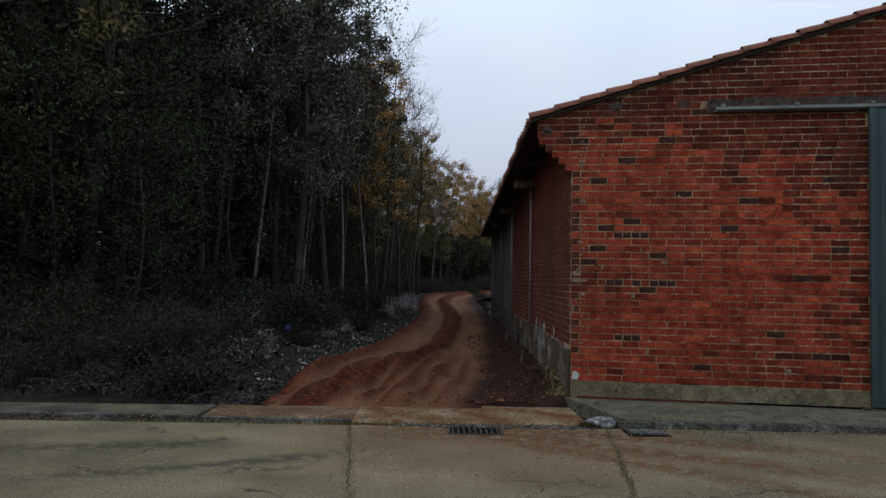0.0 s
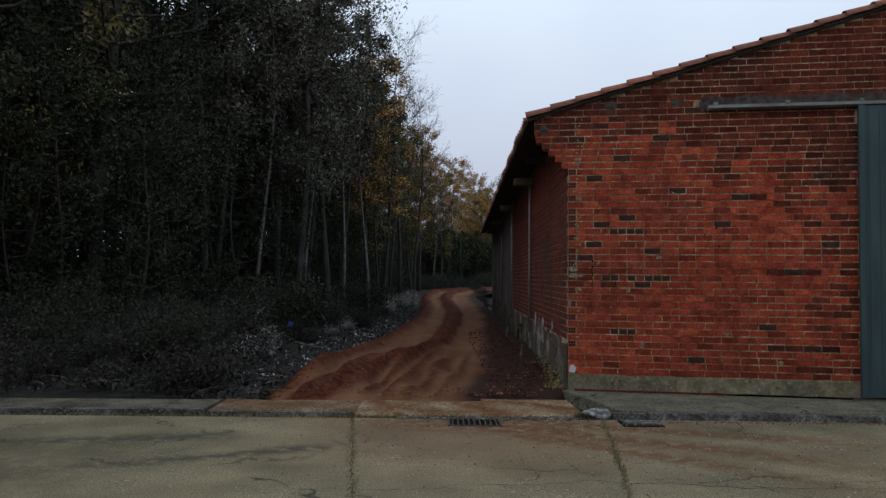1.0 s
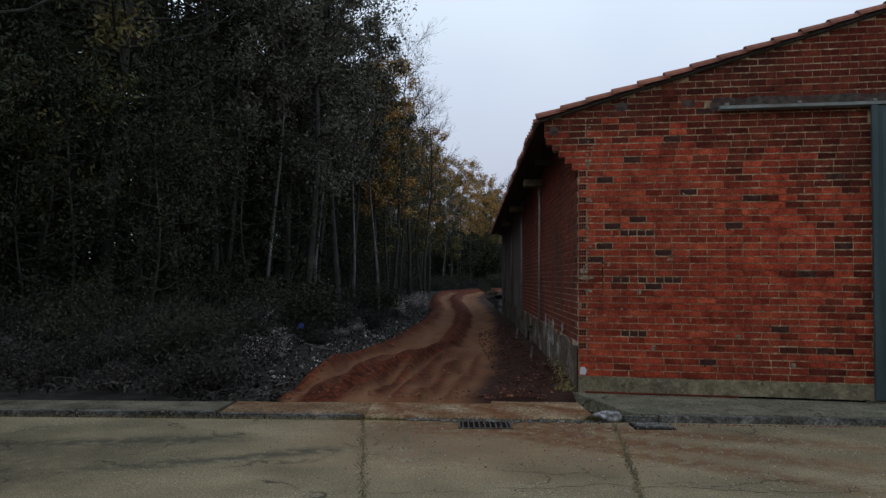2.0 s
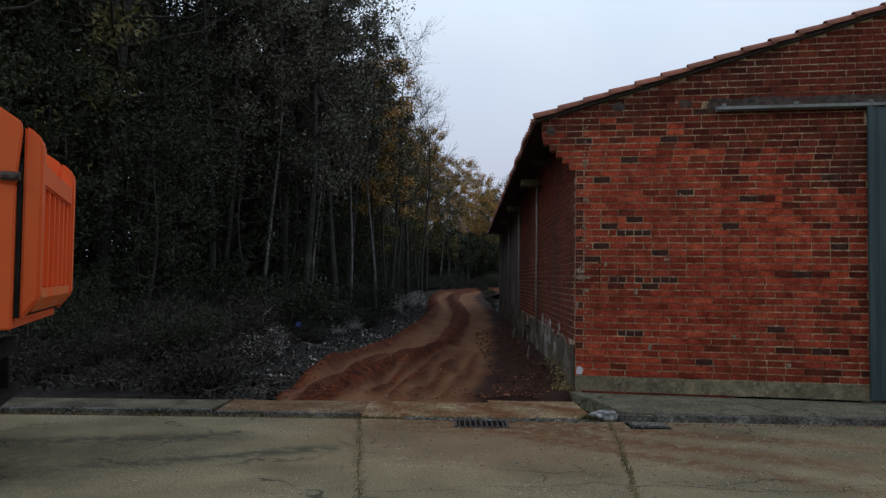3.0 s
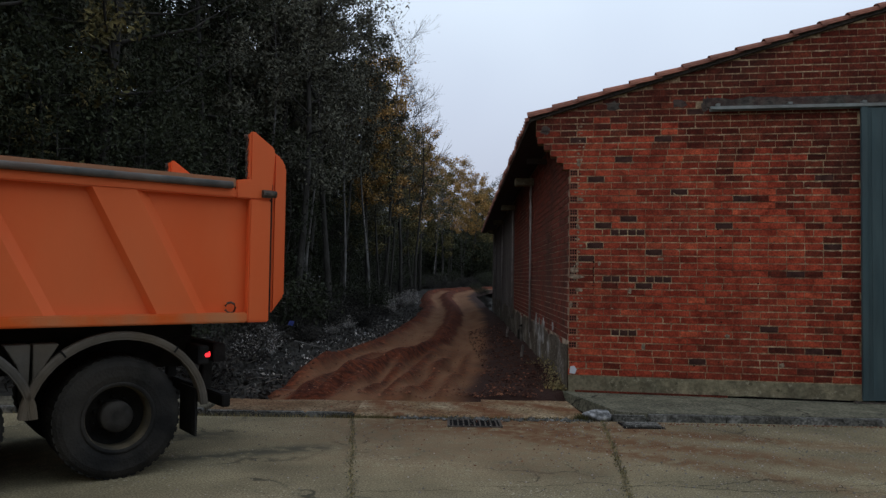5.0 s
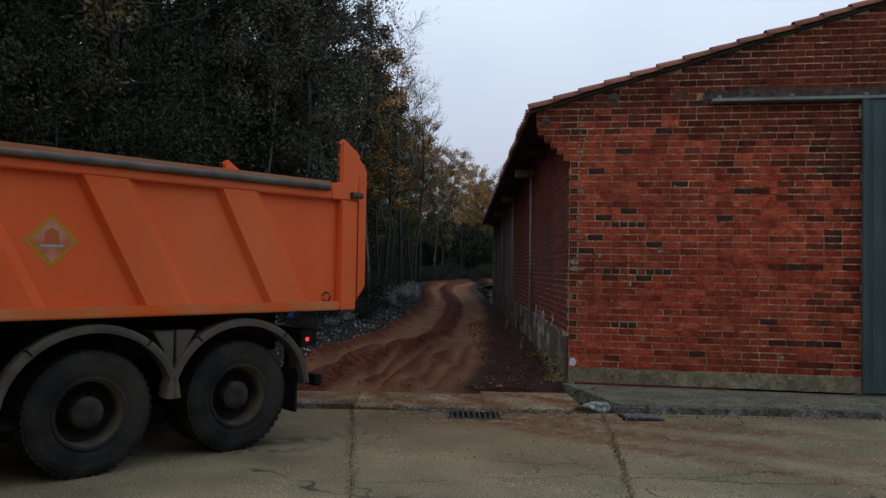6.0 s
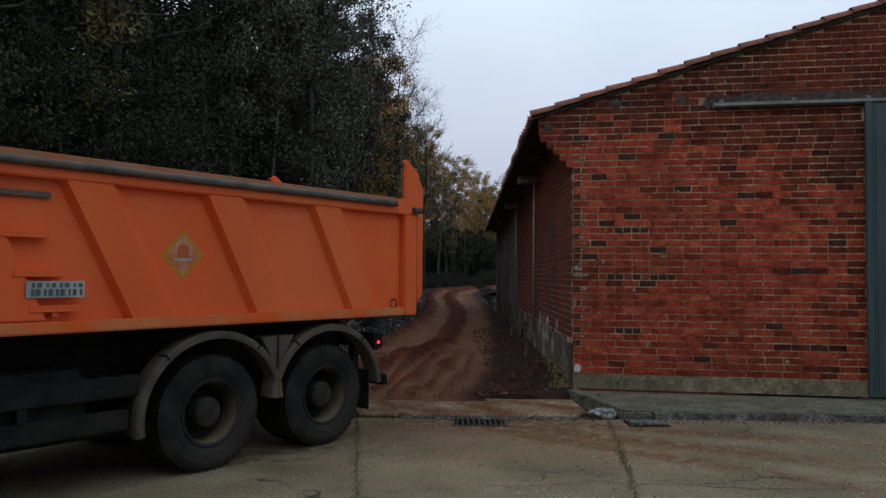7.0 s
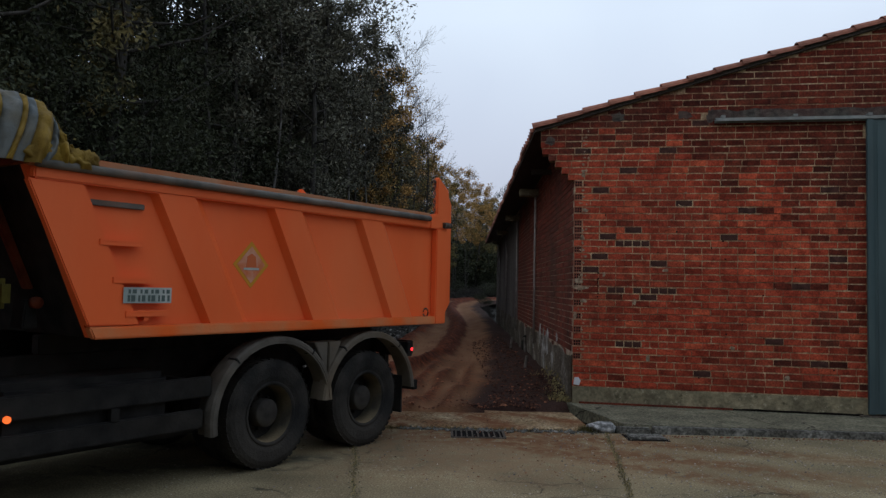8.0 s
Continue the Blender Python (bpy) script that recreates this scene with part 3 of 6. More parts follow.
def crack(x, y, dx, dy, length, width):
    """A jagged dirt-filled crack in the slabs, tapering towards its end."""
    n = max(4, int(length / 0.07))
    left_side, right_side = [], []
    for i in range(n + 1):
        w = width * (0.35 + crack_rng.random()) * (1 - 0.7 * i / n)
        left_side.append((x - dy * w, y + dx * w, 0.0015))
        right_side.append((x + dy * w, y - dx * w, 0.0015))
        turn = crack_rng.gauss(0, 0.55)
        sx, sy = dx - dy * turn, dy + dx * turn
        k = length / n / math.hypot(sx, sy)
        x, y = x + sx * k, y + sy * k
    pts = left_side + right_side
    faces = [(i, i + n + 1, i + n + 2, i + 1) for i in range(n)]
    part("crack", Shape().add(pts, faces), CRACK, road, "dark dirt-filled crack in the concrete")
    return x, y


CRACK = surface("crack_dirt", (0.030, 0.027, 0.018), (0.085, 0.075, 0.05), 25, 0.95, 0.3, 60)
for x, y, dx, dy, length, width in ((1.78, 6.62, -0.97, -0.10, 1.9, 0.008), (1.80, 6.62, 0.98, -0.06, 2.6, 0.010), (2.7, 6.55, 0.75, -0.62, 1.1, 0.006), (0.9, 6.5, -0.8, -0.5, 0.7, 0.005),
                                    (1.86, 7.3, 0.85, 0.45, 0.8, 0.005), (3.3, 6.5, 0.9, 0.35, 1.4, 0.007), (-0.72, 6.35, 0.99, 0.05, 1.3, 0.006), (1.7, 6.3, 0.15, -0.98, 0.9, 0.008), (2.3, 8.2, 0.95, -0.2, 1.2, 0.004)):
    crack(x, y, dx, dy, length, width)

# pavement beside the warehouse, kerbs, the way in to the track


def strip(x0, x1, y_front, y_back, z0, z1, step=0.5, ragged=0.012, seed=0):
    """A cast strip with a slightly uneven front edge; y_front and y_back are functions of x."""
    n = max(2, int((x1 - x0) / step))
    xs = [x0 + (x1 - x0) * i / n for i in range(n + 1)]
    ring = [(x, y_front(x) + ragged * wobble(x, seed, 2.3, seed)) for x in xs] + [(x, y_back(x)) for x in reversed(xs)]
    return Shape().slab(ring, z0, z1)


def kerb_front(x):
    return 9.60 - 0.035 * max(0.0, x - 2)


def facade_foot(x):
    return 11.5 - 0.1691 * (x - 1.911) + 0.02


pavement = thing("pavement", "grey concrete pavement along the foot of the warehouse", "pavement", kind="structure")
PAVE = [(1.86, 4.32), (4.33, 7.4), (7.41, 11.0), (11.01, 16.0)]
for x0, x1 in PAVE:
    s = Shape().slab([(x0 + (0.42 if x0 < 2 else 0.0), kerb_front(x0) + 0.13), (x1, kerb_front(x1) + 0.13), (x1 - 0.3, facade_foot(x1)), (x0 - (0.05 if x0 < 2 else 0.3), facade_foot(x0))], -0.1, 0.085)
    part("slab", s, PAVING, pavement, bevel=0.008)
x = 2.62
while x < 15:
    w = 1.0 + 0.06 * math.sin(x * 7)
    part("kerb_stone", strip(x, x + w - 0.012, kerb_front, lambda q: kerb_front(q) + 0.125, -0.1, 0.082, 0.2, 0.02, 3), KERB, pavement, bevel=0.012)
    x += w
part("kerb_gutter_block", strip(2.16, 2.60, lambda q: 9.63, lambda q: 9.76, -0.1, 0.06, 0.1, 0.03, 9), KERB, pavement, bevel=0.02)

rock = Shape()
bm = bmesh.new()
bmesh.ops.create_icosphere(bm, subdivisions=3, radius=1)
for v in bm.verts:
    k = 1 + 0.22 * noise.noise(v.co * 1.7) + 0.08 * noise.noise(v.co * 5)
    v.co = Vector((1.98 + 0.19 * v.co.x * k, 9.64 + 0.11 * v.co.y * k, 0.05 + 0.085 * v.co.z * k))
rock.add([v.co for v in bm.verts], [[q.index for q in f.verts] for f in bm.faces])
bm.free()
solid("broken_kerb_stone", rock, surface("whitish_stone", (0.16, 0.165, 0.165), (0.40, 0.41, 0.41), 9, 0.9, 0.6, 40, mottle=0.45), "whitish broken kerb stone at the pavement corner", "stone")

STRIP_RED = surface("earth_covered_concrete", (0.16, 0.105, 0.058), (0.30, 0.21, 0.125), 1.7, 0.95, 0.6, 70, (0.13, 0.055, 0.024), 1.1, 0.8, mottle=0.45)
apron = thing("driveway_apron", "low concrete ramp smeared with red earth", "driveway", kind="structure")
APRON_X = [-3.0, -1.1, 0.55, 1.83]
for x0, x1 in zip(APRON_X, APRON_X[1:]):
    s = Shape()
    n = 12
    xs = [x0 + 0.002 + (x1 - x0 - 0.004) * i / n for i in range(n + 1)]
    v, f = [], []
    back = 10.75 if x1 > 0.6 else 10.55
    lip = 9.74 if x1 < -1 else 9.60
    prof = [(lip, -0.1), (lip, 0.022), (lip + 0.06, 0.045), (10.1, 0.052), (back, 0.056), (back, -0.1)]
    for x in xs:
        for y, z in prof:
            v.append((x + (0.18 * (y - 9.6) if x1 > 1.8 and x > 1.6 else 0) * -0.3, y + ((0.0 if x1 < -1 else 0.025) * wobble(x, y, 3, 4) if y < 9.85 else 0.08 * wobble(x, 0, 1.5, 2)), z + 0.008 * wobble(x, y, 2, 6)))
    k = len(prof)
    for i in range(n):
        for j in range(k - 1):
            f.append((i * k + j, (i + 1) * k + j, (i + 1) * k + j + 1, i * k + j + 1))
    f += [tuple(range(k - 1, -1, -1)), tuple(n * k + j for j in range(k))]
    part("slab", s.add(v, f), APRON if x0 > -1.2 else STRIP_RED, apron)

verge = thing("roadside_strip", "narrow dirty concrete strip with a low kerb beside the wood", "kerb", kind="structure")
x = -24.0
while x < -3.2:
    w = min(1.2, -3.02 - x)
    part("kerb_stone", strip(x, x + w - 0.015, lambda q: 9.60 + 0.012 * (q + 3), lambda q: 9.73 + 0.012 * (q + 3), -0.1, 0.075, 0.2, 0.02, 5), KERB, verge, bevel=0.015)
    part("slab", strip(x, x + w - 0.01, lambda q: 9.735 + 0.012 * (q + 3), lambda q: 10.45 + 0.012 * (q + 3), -0.1, 0.07, 0.3, 0.0, 5), STRIP, verge, bevel=0.006)
    x += w


x = -3.0
while x < -1.3:
    part("kerb_stone", strip(x, x + 0.62, lambda q: 9.60, lambda q: 9.727, -0.1, 0.055 - 0.004 * (x + 3), 0.1, 0.03, 7), KERB, verge, bevel=0.018)
    x += 0.632


def grating(x, y, w, d, n, label):
    g = thing("drain_grate", label, "drain", pose(x, y, 0.002), "street drains")
    part("frame", Shape().box(-w / 2, w / 2, -d / 2, -d / 2 + 0.022, -0.03, 0.012).box(-w / 2, w / 2, d / 2 - 0.022, d / 2, -0.03, 0.012)
         .box(-w / 2, -w / 2 + 0.03, -d / 2 + 0.022, d / 2 - 0.022, -0.03, 0.012).box(w / 2 - 0.03, w / 2, -d / 2 + 0.022, d / 2 - 0.022, -0.03, 0.012), IRON, g)
    # flat black sheet in place of the shade down the pit
    part("pit", Shape().box(-w / 2 + 0.03, w / 2 - 0.03, -d / 2 + 0.022, d / 2 - 0.022, -0.03, 0.0015), HOLLOW, g, "black sheet for the shade in the drain")
    for i in range(n):
        q = -w / 2 + 0.03 + (w - 0.06) * (i + 0.5) / n
        part("bar", Shape().box(q - 0.0085, q + 0.0085, -d / 2 + 0.022, d / 2 - 0.022, 0.0, 0.011), IRON, g)


grating(0.40, 9.29, 0.66, 0.46, 9, "rusty cast iron street drain grate")
lid = thing("drain_cover", "worn stone gutter cover with open dark edges", "drain", pose(2.44, 9.31, 0.002))
part("pit", Shape().box(-0.25, 0.25, -0.2, 0.2, -0.03, 0.0015), HOLLOW, lid, "black sheet for the shade round the cover")
part("cover", Shape().box(-0.21, 0.23, -0.12, 0.14, -0.02, 0.022), KERB, lid, bevel=0.012)

# ---- brick warehouse ----
TURN = -9.6
warehouse = thing("warehouse", "red brick warehouse with a low tiled gable roof", "building", pose(1.911, 11.5, 0, 0, 0, TURN))
COURSE, Z0, SLOPE = 0.1007, 0.335, 0.294
SIDE = Vector((-0.141, 0.990, 0))
OUT = Vector((-0.990, -0.141, 0))
WIDTH, LENGTH, RIDGE_X = 15.0, 29.5, 7.5


def under_roof(x):
    return 4.21 + SLOPE * (min(x, 2 * RIDGE_X - x) + 0.58)


def wall_left(z):
    step = math.floor((z - 3.47) / COURSE)
    return 0.0 if step < 0 else max(-0.1 * (step + 1), -0.52)


# front wall: mortar body, then the bricks before it
outline = [(0, 0.085), (4.3, 0.085), (4.3, under_roof(4.3)), (-0.52, under_roof(-0.52)), (-0.52, 3.47 + 5 * COURSE)]
for i in range(4, -1, -1):
    outline += [(-0.1 * (i + 1), 3.47 + (i + 1) * COURSE), (-0.1 * (i + 1), 3.47 + i * COURSE)]
outline.append((0, 3.47))
clean = [outline[0]]
for p in outline[1:]:
    if abs(p[0] - clean[-1][0]) + abs(p[1] - clean[-1][1]) > 1e-4:
        clean.append(p)
front = part("front_wall", Shape().prism(clean, 0.0, 0.24)
             .prism([(4.3, 4.33), (8.0, 4.33), (8.0, under_roof(8.0)), (RIDGE_X, under_roof(RIDGE_X)), (4.3, under_roof(4.3))], 0.0, 0.24)
             .prism([(8.0, 0.085), (WIDTH, 0.085), (WIDTH, under_roof(WIDTH)), (8.0, under_roof(8.0))], 0.0, 0.24), MORTAR, warehouse, "brick gable wall with pale mortar joints")
H_BRICK = 0.0925
FACE = -0.0055


def rough_brick(shape, rng, x0, x1, z0, zl, zr, y0=FACE, y1=0.03):
    """A brick with worn, uneven edges; zl and zr are the heights of its two upper corners."""
    n = 4 if x1 - x0 > 0.18 else 2
    low = [(x0 + (x1 - x0) * i / n, z0) for i in range(n + 1)]
    high = [(x0 + (x1 - x0) * i / n, zl + (zr - zl) * i / n) for i in range(n, -1, -1)]
    ring = low + [(x1, (z0 + zr) / 2)] + high + [(x0, (z0 + zl) / 2)]
    cx, cz = (x0 + x1) / 2, (z0 + (zl + zr) / 2) / 2
    face, back = [], []
    for i, (x, z) in enumerate(ring):
        k = rng.uniform(0.0005, 0.0032) + (0.009 * rng.random() if rng.random() < 0.10 else 0.0)
        dx, dz = (1 if x < cx - 0.02 else -1 if x > cx + 0.02 else 0), (1 if z < cz - 0.02 else -1 if z > cz + 0.02 else 0)
        edge = abs(abs(x - cx) - (x1 - x0) / 2) < 1e-6
        back.append((x + (dx * k * 0.4 if edge else 0), y1, z + dz * k * 0.6))
        face.append((x + (dx * (k + 0.0015) if edge else 0), y0 + rng.uniform(-0.0006, 0.0012), z + dz * (k + 0.0015)))
    m = len(ring)
    return shape.add(face + back, [tuple(range(m))] + [(i, i + m, (i + 1) % m + m, (i + 1) % m) for i in range(m)])


brick_rng = random.Random(77)
STRETCHERS = []
HEADERS = []
for i in range(10):
    w, h = 0.2495 - brick_rng.choice((0.0004, 0.001, 0.002, 0.004, 0.006)), H_BRICK - brick_rng.uniform(0.0, 0.003)
    STRETCHERS.append(rough_brick(Shape(), brick_rng, -w / 2, w / 2, 0, h, h - brick_rng.uniform(0, 0.003)).mesh("brick", BRICK_ONE))
for i in range(5):
    w = 0.1255 - brick_rng.uniform(0.004, 0.009)
    HEADERS.append(rough_brick(Shape(), brick_rng, -w / 2, w / 2, 0, H_BRICK - 0.003, H_BRICK - 0.002).mesh("brick_header", BRICK_ONE))
DARK = surface("burnt_brick", (0.030, 0.014, 0.012), (0.075, 0.034, 0.028), 12, 0.9, 0.3, 60)
DARK_HEADER = rough_brick(Shape(), brick_rng, -0.0585, 0.0585, 0, H_BRICK - 0.003, H_BRICK - 0.002, FACE + 0.002).mesh("burnt_header", DARK)
DARK_STRETCHER = rough_brick(Shape(), brick_rng, -0.1215, 0.1215, 0, H_BRICK - 0.002, H_BRICK, FACE + 0.003).mesh("burnt_brick", DARK)
BURNT = [(0.82, 2.73), (1.09, 1.72), (3.18, 1.93), (2.59, 3.05), (0.50, 2.61), (0.44, 2.33), (1.24, 2.21), (0.24, 2.05), (1.92, 0.56), (1.72, 3.06),
         (3.46, 0.76), (0.36, 3.28), (0.70, 3.65), (0.05, 3.87), (2.2, 2.62), (1.95, 4.27), (1.3, 3.95), (3.6, 3.35), (2.9, 1.1), (3.75, 2.3)]
HEADER_COURSES = {6: (0.40, 1.36), 14: (0.30, 1.42), 21: (0.30, 1.05)}
rng = random.Random(4)
many, shaded_many, burnt_many = Shape(), Shape(), Shape()
near_bricks = []
lintel = (2.02, 4.40, 4.46)
for k in range(70):
    z = Z0 + k * COURSE
    zc = z + COURSE / 2
    left = wall_left(zc)
    hollow = left == 0 and k % 2 == 0 and 4 <= k <= 31 or k in (15, 17, 23)
    x = left + (0.128 if hollow else 0.0)
    first = True
    shift = rng.uniform(-0.02, 0.02)
    while x < 8.2:
        w = 0.2495 + rng.uniform(-0.004, 0.004)
        a, b = HEADER_COURSES.get(k, (9, 9))
        if a < x < b or (first and (k % 2 == 0) and left < 0) or rng.random() < 0.012:
            w = 0.1255
        if first and not hollow and left == 0:
            w = 0.2495 + shift
        first = False
        x0, x1 = x, x + w
        x = x1
        if x1 > 4.32 and z < 4.33:
            break
        tops = [min(z + 0.0945, under_roof(q) - 0.004) for q in (x0, x1)]
        if min(tops) < z + 0.02:
            continue
        if x1 > lintel[0] and lintel[1] - COURSE < z < lintel[2]:
            continue
        dark = (w < 0.13 and a < x0 < b and rng.random() < 0.6) or any(abs(p - (x0 + x1) / 2) < 0.125 and abs(q - zc) < 0.052 for p, q in BURNT)
        lift = rng.uniform(-0.002, 0.003)
        if z < 3.45 and x1 < 2.32 and w > 0.12:
            near_bricks.append((w, dark, (x0 + x1) / 2, lift, z + 0.004 + rng.uniform(-0.0015, 0.0015), rng.uniform(-0.5, 0.5)))
        else:
            # Eaves shade and falloff towards the door, painted as darker bricks among the red
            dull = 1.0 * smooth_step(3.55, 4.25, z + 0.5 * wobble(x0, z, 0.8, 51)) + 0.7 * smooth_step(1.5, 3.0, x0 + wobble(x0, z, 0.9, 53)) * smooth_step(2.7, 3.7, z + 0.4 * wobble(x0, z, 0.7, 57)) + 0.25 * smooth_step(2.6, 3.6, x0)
            target = burnt_many if dark else shaded_many if rng.random() < dull else many
            g0, g1 = rng.choice((0.0, 0.0004, 0.001, 0.003)), rng.choice((0.0, 0.0004, 0.001, 0.003))
            rough_brick(target, rng, x0 + g0, x1 - g1, z + 0.0055 + rng.uniform(-0.0015, 0.0015), tops[0] + 0.0005, tops[1] + 0.0005, FACE - lift)
tagged(part("brickwork", many, BRICK_MANY, front, "weathered red bricks of the gable"), kind="stuff")
tagged(part("dull_brickwork", shaded_many, BRICK_DARKER, front, "gable bricks darkened for shade by eaves and door"), kind="stuff")
tagged(part("burnt_brickwork", burnt_many, DARK, front, "scattered burnt dark bricks"), kind="stuff")

# cement patches, lintel and plinth
patch_rng = random.Random(8)


def cement_patch(x, z, w, h):
    n = 14
    ring = []
    for i in range(n):
        a = i * math.tau / n
        r = 1 + patch_rng.uniform(-0.3, 0.25)
        ring.append((x + 0.5 * w * r * math.cos(a), z + 0.5 * h * r * math.sin(a)))
    if z > 4:
        part("cement_patch", Shape().prism(ring, -0.0085, 0.0), LINTEL, front, "smear of dark grey cement")
    else:
        part("cement_patch", Shape().prism(ring, -0.0085, 0.0), SMEAR, front, "smear of pale mortar")


for px, pz, pw, ph in ((0.64, 4.42, 0.20, 0.17), (1.62, 4.44, 0.24, 0.13), (-0.38, 4.07, 0.16, 0.13), (2.0, 4.42, 0.14, 0.2), (0.07, 1.92, 0.14, 0.09), (0.1, 1.82, 0.24, 0.08),
                       (0.13, 3.55, 0.07, 0.09), (0.17, 3.0, 0.09, 0.07), (0.45, 2.02, 0.04, 0.08), (0.15, 1.62, 0.12, 0.06), (0.13, 2.58, 0.06, 0.09), (1.35, 2.1, 0.1, 0.04), (0.9, 1.62, 0.05, 0.1),
                       (3.05, 0.57, 0.07, 0.08), (2.3, 0.98, 0.08, 0.05), (0.03, 1.4, 0.05, 0.1), (0.12, 2.02, 0.04, 0.07), (1.1, 0.78, 0.06, 0.1)):
    cement_patch(px, pz, pw, ph)
# mortar squeezed out over brick edges, and black spots for small broken holes
blots, holes = Shape(), Shape()
for i in range(300):
    px = 0.02 + 4.0 * patch_rng.random() ** 1.5
    pz = Z0 + COURSE * patch_rng.randrange(1, 40) + patch_rng.uniform(-0.006, 0.012)
    if i < 60:
        px = 0.135 + 0.03 * patch_rng.gauss(0, 1)
        pz += 0.045
    if pz > under_roof(px) - 0.2 or px > 1.9 and pz > 4.15:
        continue
    w, h = patch_rng.uniform(0.010, 0.060), patch_rng.uniform(0.008, 0.022) * (2.2 if i < 60 else 1)
    ring = []
    for q in range(9):
        r = patch_rng.uniform(0.55, 1.15)
        ring.append((px + w * 0.5 * r * math.cos(q * math.tau / 9), pz + h * 0.5 * r * math.sin(q * math.tau / 9)))
    blots.prism(ring, -0.0078 - 0.002 * patch_rng.random(), 0.0)
for i in range(34):
    px, pz = (0.36 + 0.01 * patch_rng.random(), 1.55 + 0.5 * patch_rng.random()) if i < 12 else (3.9 * patch_rng.random(), 0.5 + 3.0 * patch_rng.random())
    r = patch_rng.uniform(0.007, 0.014)
    holes.prism([(px + r * patch_rng.uniform(0.7, 1.4) * math.cos(q * math.tau / 7), pz + r * math.sin(q * math.tau / 7)) for q in range(7)], -0.0105, 0.0)
tagged(part("smeared_mortar", blots, SMEAR, front, "pale mortar smeared over brick edges"), kind="stuff")
tagged(part("brick_damage", holes, HOLLOW, front, "black spots for the shade in brick holes"), kind="stuff")
part("whitewash_mark", Shape().prism([(0.015, 0.36), (0.10, 0.35), (0.125, 0.42), (0.09, 0.47), (0.03, 0.465)], -0.017, 0.0), plain("white_paint_dab", (0.55, 0.58, 0.62), 0.8), front, "dab of white paint")


def ragged_band(x0, x1, z0, z1, amount, step, y0, y1, seed):
    n = int((x1 - x0) / step)
    xs = [x0 + (x1 - x0) * i / n for i in range(n + 1)]
    return Shape().prism([(x, z0) for x in xs] + [(x, z1 + amount * wobble(x, seed, 4, seed)) for x in reversed(xs)], y0, y1)


part("lintel", ragged_band(2.0, 8.1, 4.37, 4.50, 0.045, 0.12, -0.018, 0.0, 1), LINTEL, front, "rough dark concrete lintel over the sliding door")
part("plinth", ragged_band(0.0, 4.30, 0.07, 0.33, 0.012, 0.12, -0.03, 0.0, 2), RENDER, front, "dirty cement plinth")
part("old_edging", Shape().box(0.1, 2.3, -0.055, -0.031, 0.08, 0.112), BRICK_DARKER, front, "line of old brick edging at the wall foot")

# raised black strip in place of the shaded gap at the wall foot
part("foot_gap", ragged_band(1.55, 4.05, 0.080, 0.112, 0.010, 0.1, -0.05, -0.031, 6), HOLLOW, front, "black strip for the shade at the wall foot")

# sliding door with its rail
door = part("sliding_door", Shape().box(4.11, 8.1, -0.10, -0.05, 0.13, 4.30), DOOR_BLUE, warehouse, "tall blue-grey steel sliding door")
for i in range(27):
    a = 4.24 + i * 0.143
    part("rib", Shape().prism([(a, 0.2), (a + 0.05, 0.2), (a + 0.05, 4.24), (a, 4.24)], -0.108, -0.1), DOOR_BLUE, door, bevel=0.003)
part("door_stile", Shape().box(4.10, 4.19, -0.125, -0.1, 0.12, 4.31), DOOR_BLUE, door, bevel=0.008)
part("floor_track", Shape().box(4.0, 8.2, -0.13, -0.03, 0.085, 0.105), IRON, door, "rusty floor track")
rail = part("door_rail", Shape().box(2.04, 8.6, -0.115, -0.035, 4.345, 4.36).box(2.04, 8.6, -0.125, -0.115, 4.312, 4.36).box(2.04, 8.6, -0.035, -0.022, 4.30, 4.36), GALVANISED, warehouse, "long galvanised steel door rail", bevel=0.003)
for i in range(5):
    part("rail_bracket", Shape().box(2.12 + i * 1.0, 2.18 + i * 1.0, -0.13, -0.02, 4.36, 4.40), GALVANISED, rail, bevel=0.004)


# side wall along the track
def side_box(shape, a0, a1, o0, o1, z0, z1):
    """A box on the side wall: a along it from the street, o outwards."""
    p = [SIDE * a + OUT * o for a, o in ((a0, o1), (a0, o0), (a1, o0), (a1, o1))]
    v = [(q.x, q.y, z) for z in (z0, z1) for q in p]
    return shape.add(v, [(3, 2, 1, 0), (4, 5, 6, 7), (0, 1, 5, 4), (1, 2, 6, 5), (2, 3, 7, 6), (3, 0, 4, 7)])


side = part("side_wall", side_box(Shape(), 0.012, LENGTH, -0.24, 0.0, 0, 4.28), surface("side_mortar", (0.27, 0.205, 0.15), (0.56, 0.46, 0.35), 7, 0.95, 0.4, 60, (0.10, 0.058, 0.045), 1.5, 0.8), warehouse, "long brick side wall with raked pale joints")
rows = Shape()
rng = random.Random(12)
for k in range(3, 39):
    z = Z0 + k * COURSE
    a = 0.008 + (0.125 if k % 2 else 0.0)
    while a < 12.2:
        low = 0.78 + 0.22 * wobble(a, 0, 0.5, 21) + 0.10 * wobble(a, 0, 2.2, 23)
        if z > low:
            side_box(rows, a + 0.006, a + 0.244, -0.03, 0.010 + rng.uniform(-0.003, 0.003), z + 0.009, z + 0.009 + 0.082)
        a += 0.25
tagged(part("brickwork", rows, SIDE_BRICK, side, "duller bricks of the side wall"), kind="stuff")
coat = Shape()
n = 148
v, f = [], []
for i in range(n + 1):
    a = (LENGTH - 0.2) * i / n
    low = 0.80 + 0.22 * wobble(a, 0, 0.5, 21) + 0.10 * wobble(a, 0, 2.2, 23)
    p, q = SIDE * a + OUT * 0.016, SIDE * a - OUT * 0.01
    v += [(p.x, p.y, 0.0), (p.x, p.y, low), (q.x, q.y, low)]
